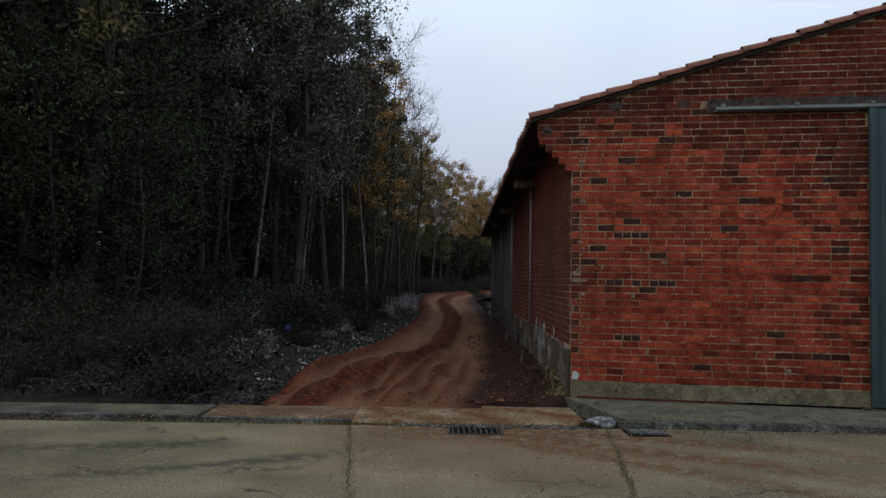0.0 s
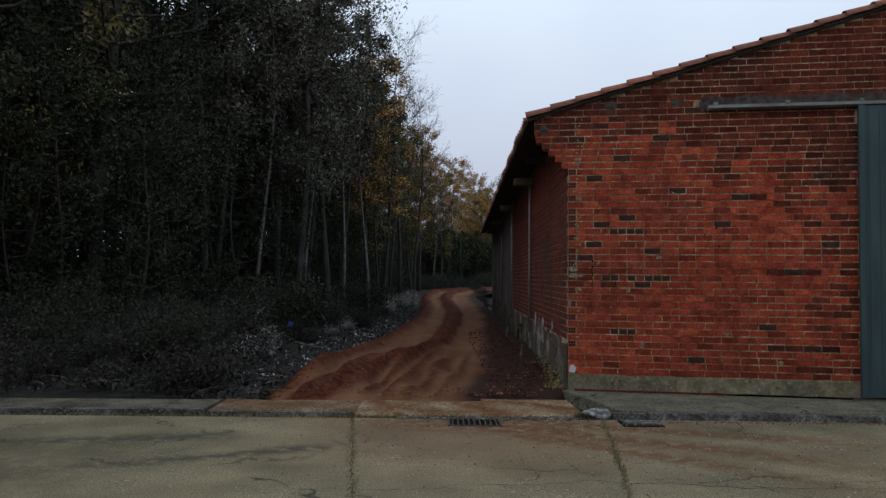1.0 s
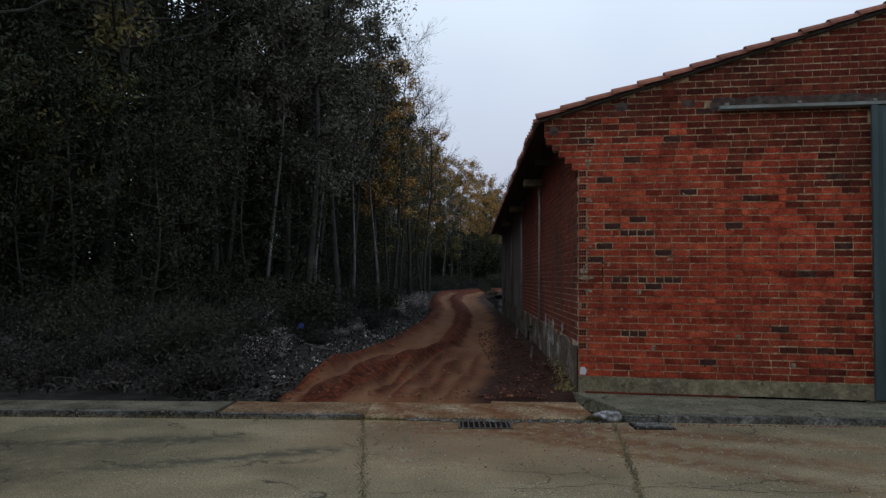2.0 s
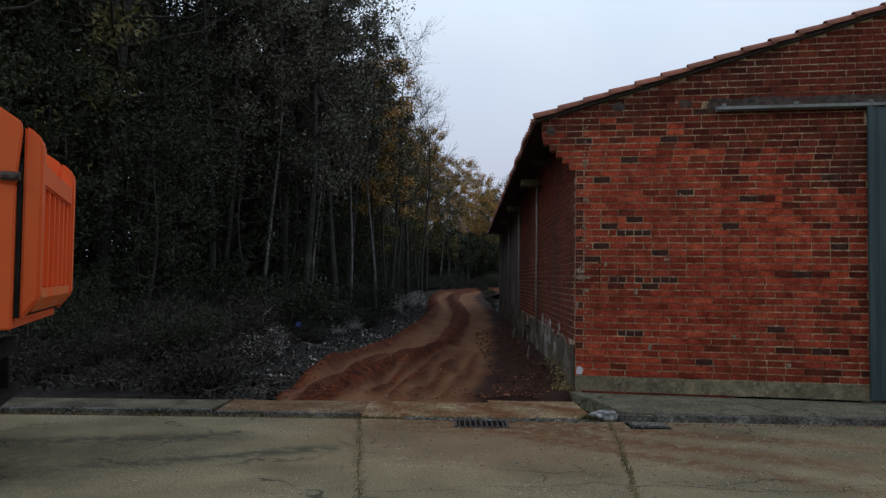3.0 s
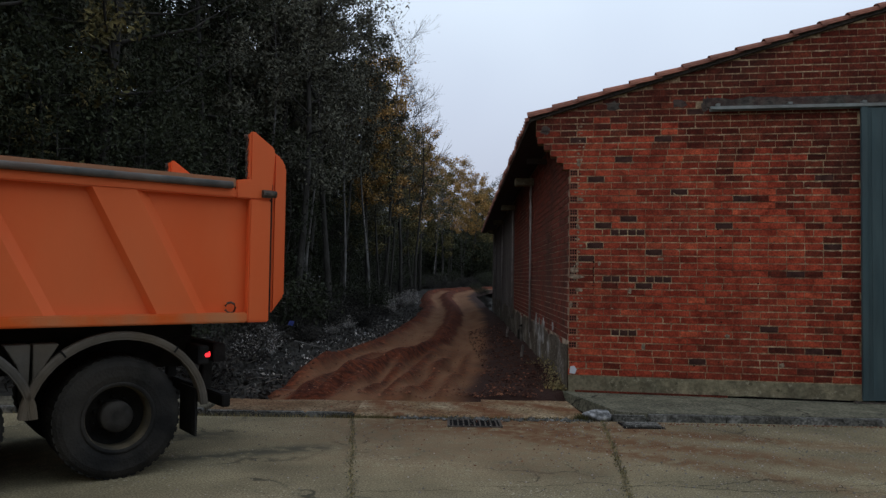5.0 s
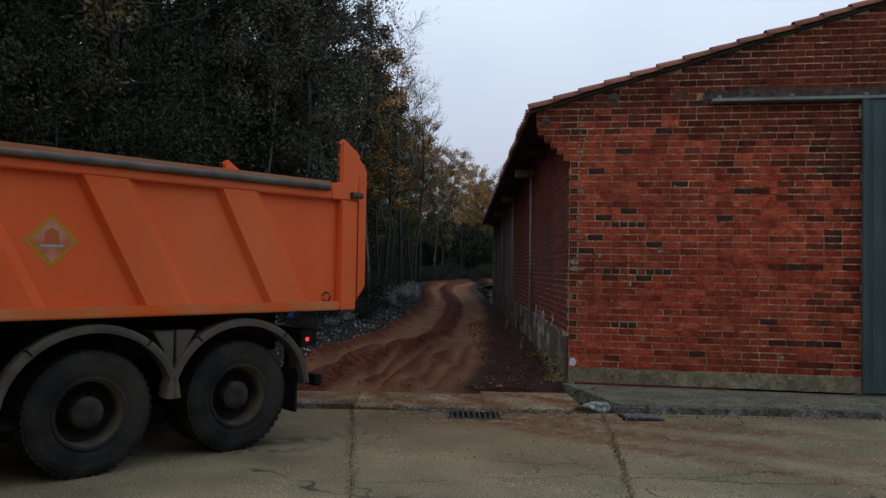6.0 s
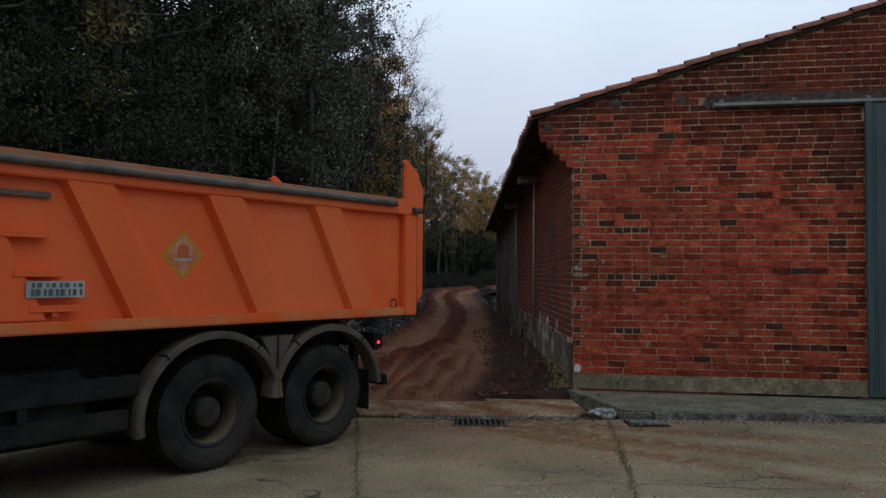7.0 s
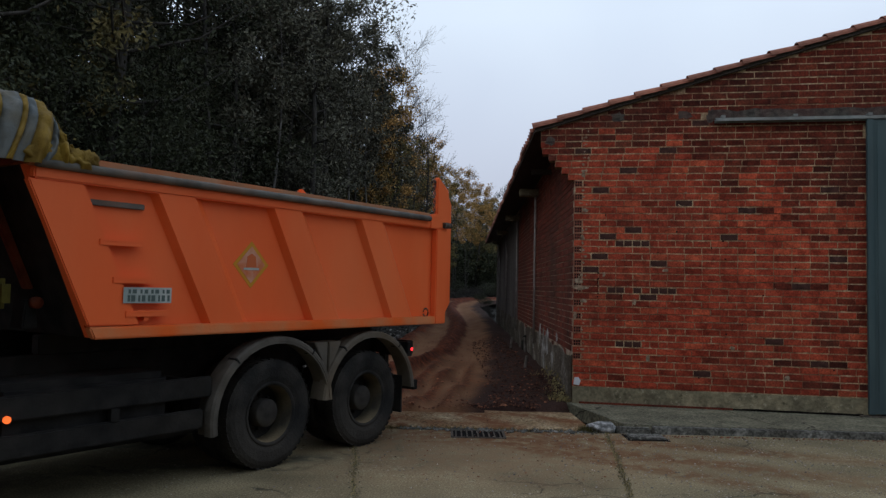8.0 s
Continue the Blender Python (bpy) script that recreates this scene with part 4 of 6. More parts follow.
for i in range(n):
    f += [(3 * i, 3 * i + 1, 3 * i + 4, 3 * i + 3), (3 * i + 1, 3 * i + 2, 3 * i + 5, 3 * i + 4)]
part("lower_render", coat.add(v, f), STAIN, side, "stained grey render with white patches at the wall foot")
part("rendered_wall", side_box(Shape(), 12.25, LENGTH - 0.1, -0.01, 0.014, 0.0, 4.18), surface("grey_wall_render", (0.14, 0.125, 0.115), (0.24, 0.215, 0.20), 1.4, 0.95, 0.4, 40, (0.09, 0.075, 0.07), 0.7, 0.7, stretch=(1, 1, 0.5), mottle=0.3), side, "grey rendered far half of the side wall")
flake_rng = random.Random(17)
for a, z, w, h in ((3.5, 0.72, 0.5, 0.5), (4.2, 0.55, 0.55, 0.7), (4.9, 0.80, 0.4, 0.4), (2.6, 0.5, 0.3, 0.3), (6.6, 0.6, 0.5, 0.35), (1.9, 0.95, 0.2, 0.14)):
    ring = []
    for i in range(16):
        r = 1 + flake_rng.uniform(-0.42, 0.35)
        ring.append((a + 0.5 * w * r * math.cos(i * math.tau / 16), z + 0.5 * h * r * math.sin(i * math.tau / 16)))
    v = [(*((SIDE * p + OUT * o).to_2d()), q) for o in (0.006, 0.021) for p, q in ring]
    f = [tuple(range(15, -1, -1)), tuple(range(16, 32))] + [(i, (i + 1) % 16, (i + 1) % 16 + 16, i + 16) for i in range(16)]
    part("whitewash_flake", Shape().add(v, f), surface("flaking_whitewash", (0.20, 0.19, 0.175), (0.48, 0.47, 0.45), 9, 0.95, 0.5, 40, (0.12, 0.10, 0.085), 4, 0.7) if a == 3.5 else bpy.data.materials["flaking_whitewash"], side, "flaking patch of old whitewash")
for a in (5.9, 12.3, 18.6, 24.9):
    p = SIDE * a + OUT * 0.07
    part("downpipe", Shape().tube([(p.x, p.y, 0.55), (p.x, p.y, 4.12)], 0.026, 10), PIPE, side, "thin pale downpipe", smooth=True)
    part("roof_bracket", side_box(Shape(), a - 0.16, a + 0.16, 0.005, 0.44, 3.93, 4.09), RENDER, side, "projecting concrete bracket under the eaves", bevel=0.01)
part("drain_pipe", Shape().tube([SIDE * 8.7 + OUT * o + Vector((0, 0, z)) for o, z in ((0.09, 0.0), (0.09, 0.40), (0.07, 0.50), (-0.01, 0.53))], 0.055, 10), CHASSIS, side, "short black drain pipe out of the wall", smooth=True)
for a in (0.2, 3.0):
    part("roof_bracket", side_box(Shape(), a + 0.1, a + 0.2, 0.005, 0.40, 4.02, 4.12), TIMBER, side)
part("rear_wall", Shape().box(-4.1, 11.0, LENGTH - 0.3, LENGTH - 0.05, 0, 4.6), MORTAR, warehouse)
part("far_side_wall", Shape().prism([(WIDTH - 0.24, 0), (WIDTH, 0), (WIDTH, 4.2), (WIDTH - 0.24, 4.2)], 0.24, LENGTH - 0.3), MORTAR, warehouse)


# roof of clay tiles
def roof_point(x, a, lift):
    q = SIDE * a
    return (x + q.x, q.y, under_roof(x) + lift)


roof_shape = Shape()
for x0, x1 in ((-0.62, RIDGE_X), (RIDGE_X, WIDTH + 0.6)):
    v = [roof_point(x, a, l) for l in (0.004, 0.06) for x, a in ((x0, -0.06), (x1, -0.06), (x1, LENGTH), (x0, LENGTH))]
    roof_shape.add(v, [(3, 2, 1, 0), (4, 5, 6, 7), (0, 1, 5, 4), (1, 2, 6, 5), (2, 3, 7, 6), (3, 0, 4, 7)])
roof = part("roof", roof_shape, TIMBER, warehouse, "low gable roof with clay barrel tiles")


def barrel(length, r0, r1, sides=8, wall=0.014):
    """A clay barrel tile along +x, its wide end at x = 0."""
    v, f = [], []
    for x, r in ((0, r0), (length, r1)):
        for rr in (r, r - wall):
            v += [(x, rr * math.cos(math.pi * i / sides), rr * 0.75 * math.sin(math.pi * i / sides)) for i in range(sides + 1)]
    n = sides + 1
    for i in range(sides):
        f += [(i, i + 1, 2 * n + i + 1, 2 * n + i), (n + i + 1, n + i, 3 * n + i, 3 * n + i + 1), (i + 1, i, n + i, n + i + 1), (2 * n + i, 2 * n + i + 1, 3 * n + i + 1, 3 * n + i)]
    return Shape().add(v, f)


TILE_MESH = barrel(0.47, 0.14, 0.115).mesh("verge_tile", TILE)
rise = math.degrees(math.atan(SLOPE))
for i in range(22):
    x = -0.64 + i * 0.385
    p = roof_point(x, 0.02, 0.062)
    part("verge_tile", TILE_MESH, TILE, roof, m=pose(*p, 0, -(rise - 2.6) + 0.8 * math.sin(i * 5), 1.2 * math.sin(i * 3)))
tiles = Shape()
base = barrel(0.46, 0.11, 0.09, 6)
for j in range(116):
    a = 0.27 + j * 0.252
    for i in range(2):
        m = pose(*roof_point(-0.66 + 0.385 * i + 0.015 * math.sin(j * 7), a, 0.055), 0, -(rise - 3), 2 * math.sin(j * 3))
        tiles.add([m @ Vector(p) for p in base.v], base.f)
tagged(part("eave_tiles", tiles, TILES, roof, "rows of clay tiles at the eaves"), kind="stuff")

# ---- wood beside the track ----
def leaf_cards(rng, centres, radii, count, size):
    """Small folded leaves scattered in clumps."""
    centres = np.array(centres)
    radii = np.array(radii)
    which = rng.integers(0, len(centres), count)
    d = rng.normal(size=(count, 3))
    d /= np.linalg.norm(d, axis=1)[:, None]
    pos = centres[which] + d * (radii[which] * rng.random(count) ** 0.45)[:, None] * np.array([1, 1, 0.8])
    a = rng.normal(size=(count, 3))
    a /= np.linalg.norm(a, axis=1)[:, None]
    b = np.cross(a, rng.normal(size=(count, 3)))
    b /= np.linalg.norm(b, axis=1)[:, None]
    c = np.cross(a, b)
    s = size * rng.uniform(0.55, 1.35, count)[:, None]
    v = np.stack([pos - a * s, pos + b * s * 0.45 + c * s * 0.12, pos + a * s, pos - b * s * 0.45 + c * s * 0.12], 1).reshape(-1, 3)
    i = np.arange(count) * 4
    f = np.concatenate([np.stack([i, i + 1, i + 2], 1), np.stack([i, i + 2, i + 3], 1)])
    return Shape().add(v.tolist(), f.tolist())


def make_tree(label, seed, height, girth, base, spread, leaves, size, leaf_mat, bark, twigs=0, clumps=26, top=1.0):
    rng = np.random.default_rng(seed)
    tree = thing("tree", label, "tree", group="trees of the wood")
    lean = rng.normal(size=2) * 0.03 * height
    pts = []
    for i in range(10):
        k = i / 9
        pts.append(Vector((lean[0] * k * k + 0.22 * math.sin(k * 6 + seed), lean[1] * k * k + 0.2 * math.sin(k * 5 + 2 * seed), -0.3 + (height + 0.3) * k)))
    wood = Shape().tube(pts, [girth * (1.25 if i == 0 else 1) * (1 - 0.93 * i / 9) for i in range(10)], 8)
    centres, radii = [], []
    for j in range(clumps):
        k = base + (1 - base) * (j + 0.5) / clumps * top
        q = pts[min(9, int(k * 9))].lerp(pts[min(9, int(k * 9) + 1)], k * 9 % 1)
        ang = j * 2.4 + rng.uniform(-0.5, 0.5)
        shape_k = math.sin(math.pi * min(1, max(0.08, (k - base) / (1.06 - base)))) ** 0.6
        reach = spread * shape_k * rng.uniform(0.45, 1.05)
        end = q + Vector((math.cos(ang) * reach, math.sin(ang) * reach, reach * rng.uniform(0.25, 0.8)))
        mid = q.lerp(end, 0.5) + Vector((0, 0, -0.12 * reach))
        r = max(0.012, girth * 0.34 * (1 - k) + 0.012)
        wood.tube([q, mid, end], [r, r * 0.6, r * 0.22], 5, False)
        for _ in range(twigs):
            s = mid.lerp(end, rng.random())
            d = Vector(rng.normal(size=3)) * 0.30 * spread * 0.5 + (end - q) * 0.28 + Vector((0, 0, 0.3))
            wood.tube([s, s + d * 0.5, s + d + Vector((0, 0, 0.12))], [r * 0.38, r * 0.26, 0.006], 3, False)
            for _ in range(2):
                u = s + d * rng.uniform(0.3, 0.9)
                wood.tube([u, u + d * 0.35 + Vector(rng.normal(size=3)) * 0.16], [r * 0.18, 0.005], 3, False)
        centres += [end, mid.lerp(end, 0.6)]
        radii += [0.30 * spread * rng.uniform(0.7, 1.3), 0.22 * spread]
    part("trunk", wood, bark, tree, smooth=True)
    if leaves:
        part("crown", leaf_cards(rng, centres, radii, leaves, size), leaf_mat, tree)
    return tree


def make_bush(label, seed, r, h, leaves, size, mat, stems=26):
    rng = np.random.default_rng(seed)
    bush = thing("bush", label, "bush", group="undergrowth")
    wood, centres, radii = Shape(), [], []
    for j in range(stems):
        ang, k = rng.uniform(0, math.tau), rng.uniform(0.3, 1)
        end = Vector((math.cos(ang) * r * k, math.sin(ang) * r * k, h * rng.uniform(0.35, 1.0)))
        s = Vector((end.x * 0.25, end.y * 0.25, -0.15))
        mid = s.lerp(end, 0.55) + Vector((0, 0, 0.15 * h))
        wood.tube([s, mid, end], [0.016, 0.011, 0.004], 4, False)
        for _ in range(4):
            u = mid.lerp(end, rng.random())
            wood.tube([u, u + Vector(rng.normal(size=3)) * 0.22 * r], [0.007, 0.003], 3, False)
        centres += [end * 0.9, mid]
        radii += [0.34 * r, 0.30 * r]
    part("stem", wood, TWIG if mat is LEAF_PALE else BARK, bush)
    part("foliage", leaf_cards(rng, centres, radii, leaves, size), mat, bush)
    return bush


kinds = [
    make_tree("tall dark broadleaf tree at the wood's edge", 1, 17, 0.15, 0.30, 3.0, 7600, 0.072, LEAF_DARK, BARK),
    make_tree("tall slender tree with grey-green foliage", 2, 15, 0.10, 0.42, 2.0, 5600, 0.095, LEAF_GREY, BARK),
    make_tree("tall dark broadleaf tree with low branches", 3, 13, 0.16, 0.10, 2.8, 5800, 0.074, LEAF_DARK, BARK),
    make_tree("slim pale-barked young tree", 4, 12, 0.065, 0.55, 1.5, 3000, 0.085, LEAF_GREY, PALE_BARK),
    make_tree("autumn tree with thin golden-brown leaves", 5, 13, 0.11, 0.40, 1.9, 5200, 0.08, LEAF_GOLD, BARK, 3),
    make_tree("olive-green tree turning yellow", 6, 12, 0.13, 0.24, 2.4, 5600, 0.10, LEAF_OLIVE, BARK, 1),
    make_tree("bare grey tree with fine upright twigs", 7, 15.5, 0.11, 0.42, 2.1, 260, 0.07, LEAF_GOLD, BARK, 15, 36),
    # dark leaves here put the deep shade of the wood into the colour
    make_tree("young tree branched to the ground, leaves darkened for shade", 8, 7, 0.06, 0.02, 2.0, 2600, 0.064, LEAF_DARK, BARK),
    make_tree("dark tree deep inside the wood", 9, 14, 0.15, 0.06, 2.7, 1700, 0.19, LEAF_DARK, BARK),
    make_tree("broad roadside tree added to overhang and shade the road", 10, 15, 0.24, 0.20, 4.6, 20000, 0.054, LEAF_DARK, BARK, 0, 46),
    make_tree("dense dark thicket tree at the end of the track", 11, 8, 0.09, 0.01, 3.0, 1700, 0.24, LEAF_DARK, BARK, 0, 40),
    make_tree("tall edge tree with fine grey-green foliage", 12, 17, 0.14, 0.28, 3.0, 9500, 0.066, LEAF_GREY, BARK, 1, 34),
    make_tree("tall autumn tree with a high golden crown", 13, 13, 0.075, 0.50, 1.9, 4200, 0.085, LEAF_GOLD, BARK, 2),
]
used = set()


def plant(k, x, y, s=1.0, turn=0.0):
    z = forest_height(x, y) - 0.1 if x < table(TRACK_LEFT, min(y, 110)) else land_rise(y) - 0.2
    m = pose(x, y, z, 0, 0, turn)
    if k not in used:
        used.add(k)
        ob = kinds[k]
        ob.matrix_basis = m
    else:
        ob = copy_thing(kinds[k], m)
    ob.scale = (s, s, s)
    return ob


# trees that stand out along the edge
for k, x, y, s, turn in (
        (11, -5.0, 26.0, 1.0, 0), (11, -4.4, 28.0, 1.0, 120), (11, -6.0, 27.5, 1.0, 240), (0, -8.7, 31.5, 1.0, 0), (0, -11.4, 30.0, 1.0, 40), (0, -10.2, 27.0, 1.0, 260), (1, -3.3, 37.0, 0.7, 40), (1, -2.95, 42.0, 0.75, 170), (11, -3.5, 46.0, 0.62, 90), (0, -8.3, 29.0, 1.0, 75), (0, -10.4, 32.5, 1.05, 130), (11, -5.6, 31.5, 1.0, 300), (11, -7.4, 23.0, 1.0, 80), (2, -9.5, 19.5, 1.1, 40), (0, -11.5, 18.0, 1.0, 200), (5, -9.2, 17.0, 0.9, 130),
        (6, -2.75, 44.0, 1.03, 0), (6, -1.65, 50.0, 0.88, 140), (5, -3.9, 38.0, 1.0, 60), (5, -2.4, 56.0, 0.95, 150), (1, -4.4, 34.0, 0.95, 220), (4, -3.1, 40.0, 0.98, 30), (4, -3.6, 36.0, 0.95, 200), (4, -2.0, 58.0, 0.95, 100),
        (3, -4.9, 28.0, 1.0, 20), (3, -4.2, 31.0, 1.0, 160), (3, -3.6, 34.0, 1.05, 250), (3, -6.2, 26.0, 1.1, 90), (3, -5.6, 30.0, 1.1, 300), (1, -6.5, 29.0, 1.0, 10), (1, -7.6, 25.5, 1.1, 190),
        (12, -1.0, 74.0, 0.95, 0), (12, 0.6, 82.0, 0.95, 70), (5, -0.2, 78.0, 1.0, 40), (12, 2.2, 88.0, 0.95, 200), (5, 3.6, 95.0, 0.95, 300), (5, -2.2, 70.0, 1.05, 220), (4, -2.6, 66.0, 1.0, 330),
        (3, -0.7, 70.0, 0.8, 10), (5, 6.0, 104.0, 1.0, 20), (4, 8.5, 108.0, 1.0, 20), (2, 4.5, 112.0, 0.9, 20), (2, 1.0, 104.0, 0.9, 200), (2, 8.0, 118.0, 0.9, 100), (5, 11.5, 116.0, 1.0, 60),
        (12, 0.6, 80.0, 1.0, 15), (12, 2.4, 90.0, 1.0, 75), (12, 3.7, 93.0, 1.0, 130), (5, 4.9, 97.0, 1.02, 190), (4, 6.4, 104.0, 1.02, 250), (5, 7.4, 106.0, 1.02, 110),
        # broad trees, most out of view, added to block sky over the roadside
        (9, -9.8, 13.6, 1.0, 15), (9, -13.6, 12.6, 1.05, 75), (9, -17.4, 12.4, 1.0, 140), (9, -21.5, 12.6, 1.05, 200), (9, -8.3, 18.5, 0.95, 50), (2, -15.0, 15.5, 1.1, 10), (2, -12.0, 16.2, 1.1, 90)):
    plant(k, x, y, s, turn)
# the wood behind them
rng = random.Random(21)
for row in range(26):
    y = 15.0 + row * 3.1
    edge = table([(14, -10.5), (20, -8.4), (28, -7.6), (40, -6.6), (60, -5.8), (90, -4.0)], y)
    x = edge - rng.uniform(0.0, 1.5)
    deep = 0
    while x > -0.62 * y - 5 and deep < 5:
        k = 8 if deep > 1 else rng.choice((0, 2, 2, 1, 3)) if deep else rng.choice((1, 3, 3, 7, 1))
        plant(k, x, y + rng.uniform(-1.2, 1.2), rng.uniform(0.85, 1.2), rng.uniform(0, 360))
        x -= rng.uniform(2.3, 3.6)
        deep += 1
# leafy young growth that closes the view into the wood
for i in range(34):
    y = 15.2 + i * 0.95 + rng.uniform(-0.4, 0.4)
    x = table([(14, -9.8), (20, -8.2), (28, -7.2), (40, -5.4), (50, -4.6)], y) - 2.6 * rng.random()
    plant(7, x, y, rng.uniform(0.8, 1.25), rng.uniform(0, 360))
for i in range(18):
    y = 14.2 + 4.5 * rng.random()
    plant(7, -5.4 - 0.30 * (y - 13) - 5.0 * rng.random(), y, rng.uniform(0.55, 1.0), rng.uniform(0, 360))
# this row runs on out of view, holding sky light off the left roadside
for i in range(12):
    plant(rng.choice((2, 2, 7)), -10.5 - i * 1.7, 15.5 + rng.uniform(-1.2, 2.0), rng.uniform(1.0, 1.3), rng.uniform(0, 360))
for i in range(12):
    plant(rng.choice((7, 2)), -6 + i * 1.6, 96 + i * 1.2 + rng.uniform(-2, 2), rng.uniform(0.9, 1.2), rng.uniform(0, 360))
for i in range(16):
    y = 16 + i * 3.4
    x = table([(14, -9.3), (20, -6.6), (28, -5.2), (40, -3.9), (60, -3.0), (90, -1.2)], y)
    plant(7, x + rng.uniform(-0.8, 0.1), y, rng.uniform(0.45, 0.95), rng.uniform(0, 360))
for i in range(16):
    plant(10, -9 + i * 1.5, 103 + rng.uniform(-3, 3) + 0.6 * i, rng.uniform(0.75, 1.0), rng.uniform(0, 360))
for i in range(18):
    plant(10, -16 + i * 1.8, 116 + rng.uniform(-3, 3), rng.uniform(0.9, 1.2), rng.uniform(0, 360))
for i in range(7):
    plant(rng.choice((2, 5, 5)), -2 + i * 2.6, 124 + rng.uniform(-3, 3), rng.uniform(0.95, 1.1), rng.uniform(0, 360))

for i in range(17):
    plant(10, -9.0 + i * 1.15, 88 + rng.uniform(-2.5, 2.5) + 0.5 * i, rng.uniform(0.55, 0.75), rng.uniform(0, 360))
# tall dark trees deeper in the wood that close the gaps between crowns
for i in range(13):
    plant(8, -7.5 - i * 1.35, 26.0 + 5.0 * rng.random() - 0.25 * i, rng.uniform(1.15, 1.35), rng.uniform(0, 360))

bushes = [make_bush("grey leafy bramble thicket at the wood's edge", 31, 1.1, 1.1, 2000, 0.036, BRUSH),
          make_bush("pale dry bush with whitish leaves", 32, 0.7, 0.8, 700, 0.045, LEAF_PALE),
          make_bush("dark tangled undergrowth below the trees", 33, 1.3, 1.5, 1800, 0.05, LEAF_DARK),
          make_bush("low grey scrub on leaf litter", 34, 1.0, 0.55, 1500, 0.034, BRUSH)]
used_bush = set()


def put_bush(k, x, y, s, turn):
    m = pose(x, y, forest_height(x, y), 0, 0, turn)
    if k in used_bush:
        ob = copy_thing(bushes[k], m)
    else:
        used_bush.add(k)
        ob = bushes[k]
        ob.matrix_basis = m
    ob.scale = (s, s, s)


rng = random.Random(5)
for x, y, s in ((-4.1, 15.0, 0.75), (-3.75, 15.6, 0.5), (-4.5, 15.4, 0.6), (-2.5, 34.5, 0.8), (-1.75, 41.0, 0.7), (-4.4, 16.5, 0.9), (-4.0, 17.3, 0.7), (-2.6, 37.0, 1.1), (-2.2, 40.0, 1.0), (-3.4, 26.0, 0.5), (-4.8, 16.8, 0.6), (-1.9, 46.0, 0.8), (-3.0, 24.0, 0.4), (-3.2, 22.0, 0.4)):
    put_bush(1, x, y, s, rng.uniform(0, 360))
for i in range(74):
    y = 11.6 + 46 * (i / 74) ** 1.5
    left = table(TRACK_LEFT, y)
    x = left - 1.1 - abs(rng.gauss(0, 1)) * (2.2 + 1.2 * rng.random()) - 0.8 * rng.random()
    k = rng.choice((0, 0, 2, 3)) if y > 15 else rng.choice((3, 3, 0))
    if x > left - 2.0:
        k = 3
    put_bush(k, x, y, rng.uniform(0.6, 1.2), rng.uniform(0, 360))
for i in range(26):
    y = 12.2 + rng.random() * 4
    put_bush(rng.choice((3, 0, 2)), -3.6 - 6.0 * rng.random() - 0.2 * (y - 12), y + 0.5, rng.uniform(0.5, 1.0), rng.uniform(0, 360))

for i in range(9):
    put_bush(rng.choice((2, 3, 3)), 2.35 + 0.35 * rng.random() + 0.02 * i, 42.5 + i * 3.0, rng.uniform(0.30, 0.5), rng.uniform(0, 360))
# brush on the outer side of the far bend
for i in range(22):
    y = 58 + i * 0.75
    put_bush(rng.choice((0, 2, 2)), table(TRACK_LEFT, y) - 1.2 - 1.6 * rng.random(), y + 1.0, rng.uniform(0.7, 1.1), rng.uniform(0, 360))

# fallen branches, stones and dry leaves
rng = np.random.default_rng(9)
litter = Shape()
for i in range(420):
    y = 10.9 + 26 * rng.random() ** 1.6
    x = table(TRACK_LEFT, y) - 0.1 - abs(rng.normal()) * 2.6
    p = Vector((x, y, forest_height(x, y) + 0.03))
    d = Vector((rng.normal(), rng.normal(), 0.18 * rng.normal())) * rng.uniform(0.08, 0.35)
    r = rng.uniform(0.004, 0.014)
    litter.tube([p, p + d * 0.5 + Vector((0, 0, 0.03)), p + d], [r, r * 0.8, r * 0.4], 4)
for x, y, dx, dy, dz, r in ((-4.7, 16.4, 0.75, 0.5, 0.85, 0.035), (-4.2, 16.2, -0.5, 0.3, 0.7, 0.022), (-4.4, 16.9, 0.9, -0.2, 0.3, 0.026), (-3.6, 18.4, 0.8, -0.5, -0.12, 0.022), (-2.9, 36.0, 0.9, 0.6, 0.3, 0.05), (-2.4, 38.5, -0.8, 0.6, 0.5, 0.04)):
    z = forest_height(x, y) + 0.12
    limb = Shape().tube([(x, y, z), (x + dx * 0.5, y + dy * 0.5, z + dz * 0.55), (x + dx, y + dy, z + dz)], [r, r * 0.8, r * 0.4], 6)
    limb.tube([(x + dx * 0.5, y + dy * 0.5, z + dz * 0.55), (x + dx * 0.6 - dy * 0.3, y + dy * 0.7, z + dz * 0.9)], [r * 0.5, r * 0.2], 5)
    solid("fallen_branch", limb, PALE_BARK, "pale broken branch leaning in the scrub", "branch", group="fallen branches", smooth=True)
for x, y, h, lean in ((1.78, 21.0, 0.35, 6), (2.02, 19.4, 0.42, -4), (1.62, 15.6, 0.30, 9)):
    m = pose(x, y, track_height(x, y) - 0.05, lean, lean * 0.7, 0)
    solid("stake", Shape().tube([m @ Vector((0, 0, 0)), m @ Vector((0, 0, h))], [0.035, 0.03], 7), TWIG, "short grey wooden stake beside the wall", "stake", group="stakes")
solid("fallen_twigs", litter, TWIG, "broken grey twigs lying on the litter", "twigs", "stuff")
n = 5200
ys = 10.6 + 30 * rng.random(n) ** 1.7
pts = np.array([[table(TRACK_LEFT, y) - 0.05 - abs(rng.normal()) * 2.8, y, 0] for y in ys])
pts[:, 2] = [forest_height(x, y) + 0.03 for x, y, _ in pts]
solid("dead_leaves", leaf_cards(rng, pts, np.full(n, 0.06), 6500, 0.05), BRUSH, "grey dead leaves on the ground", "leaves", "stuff")
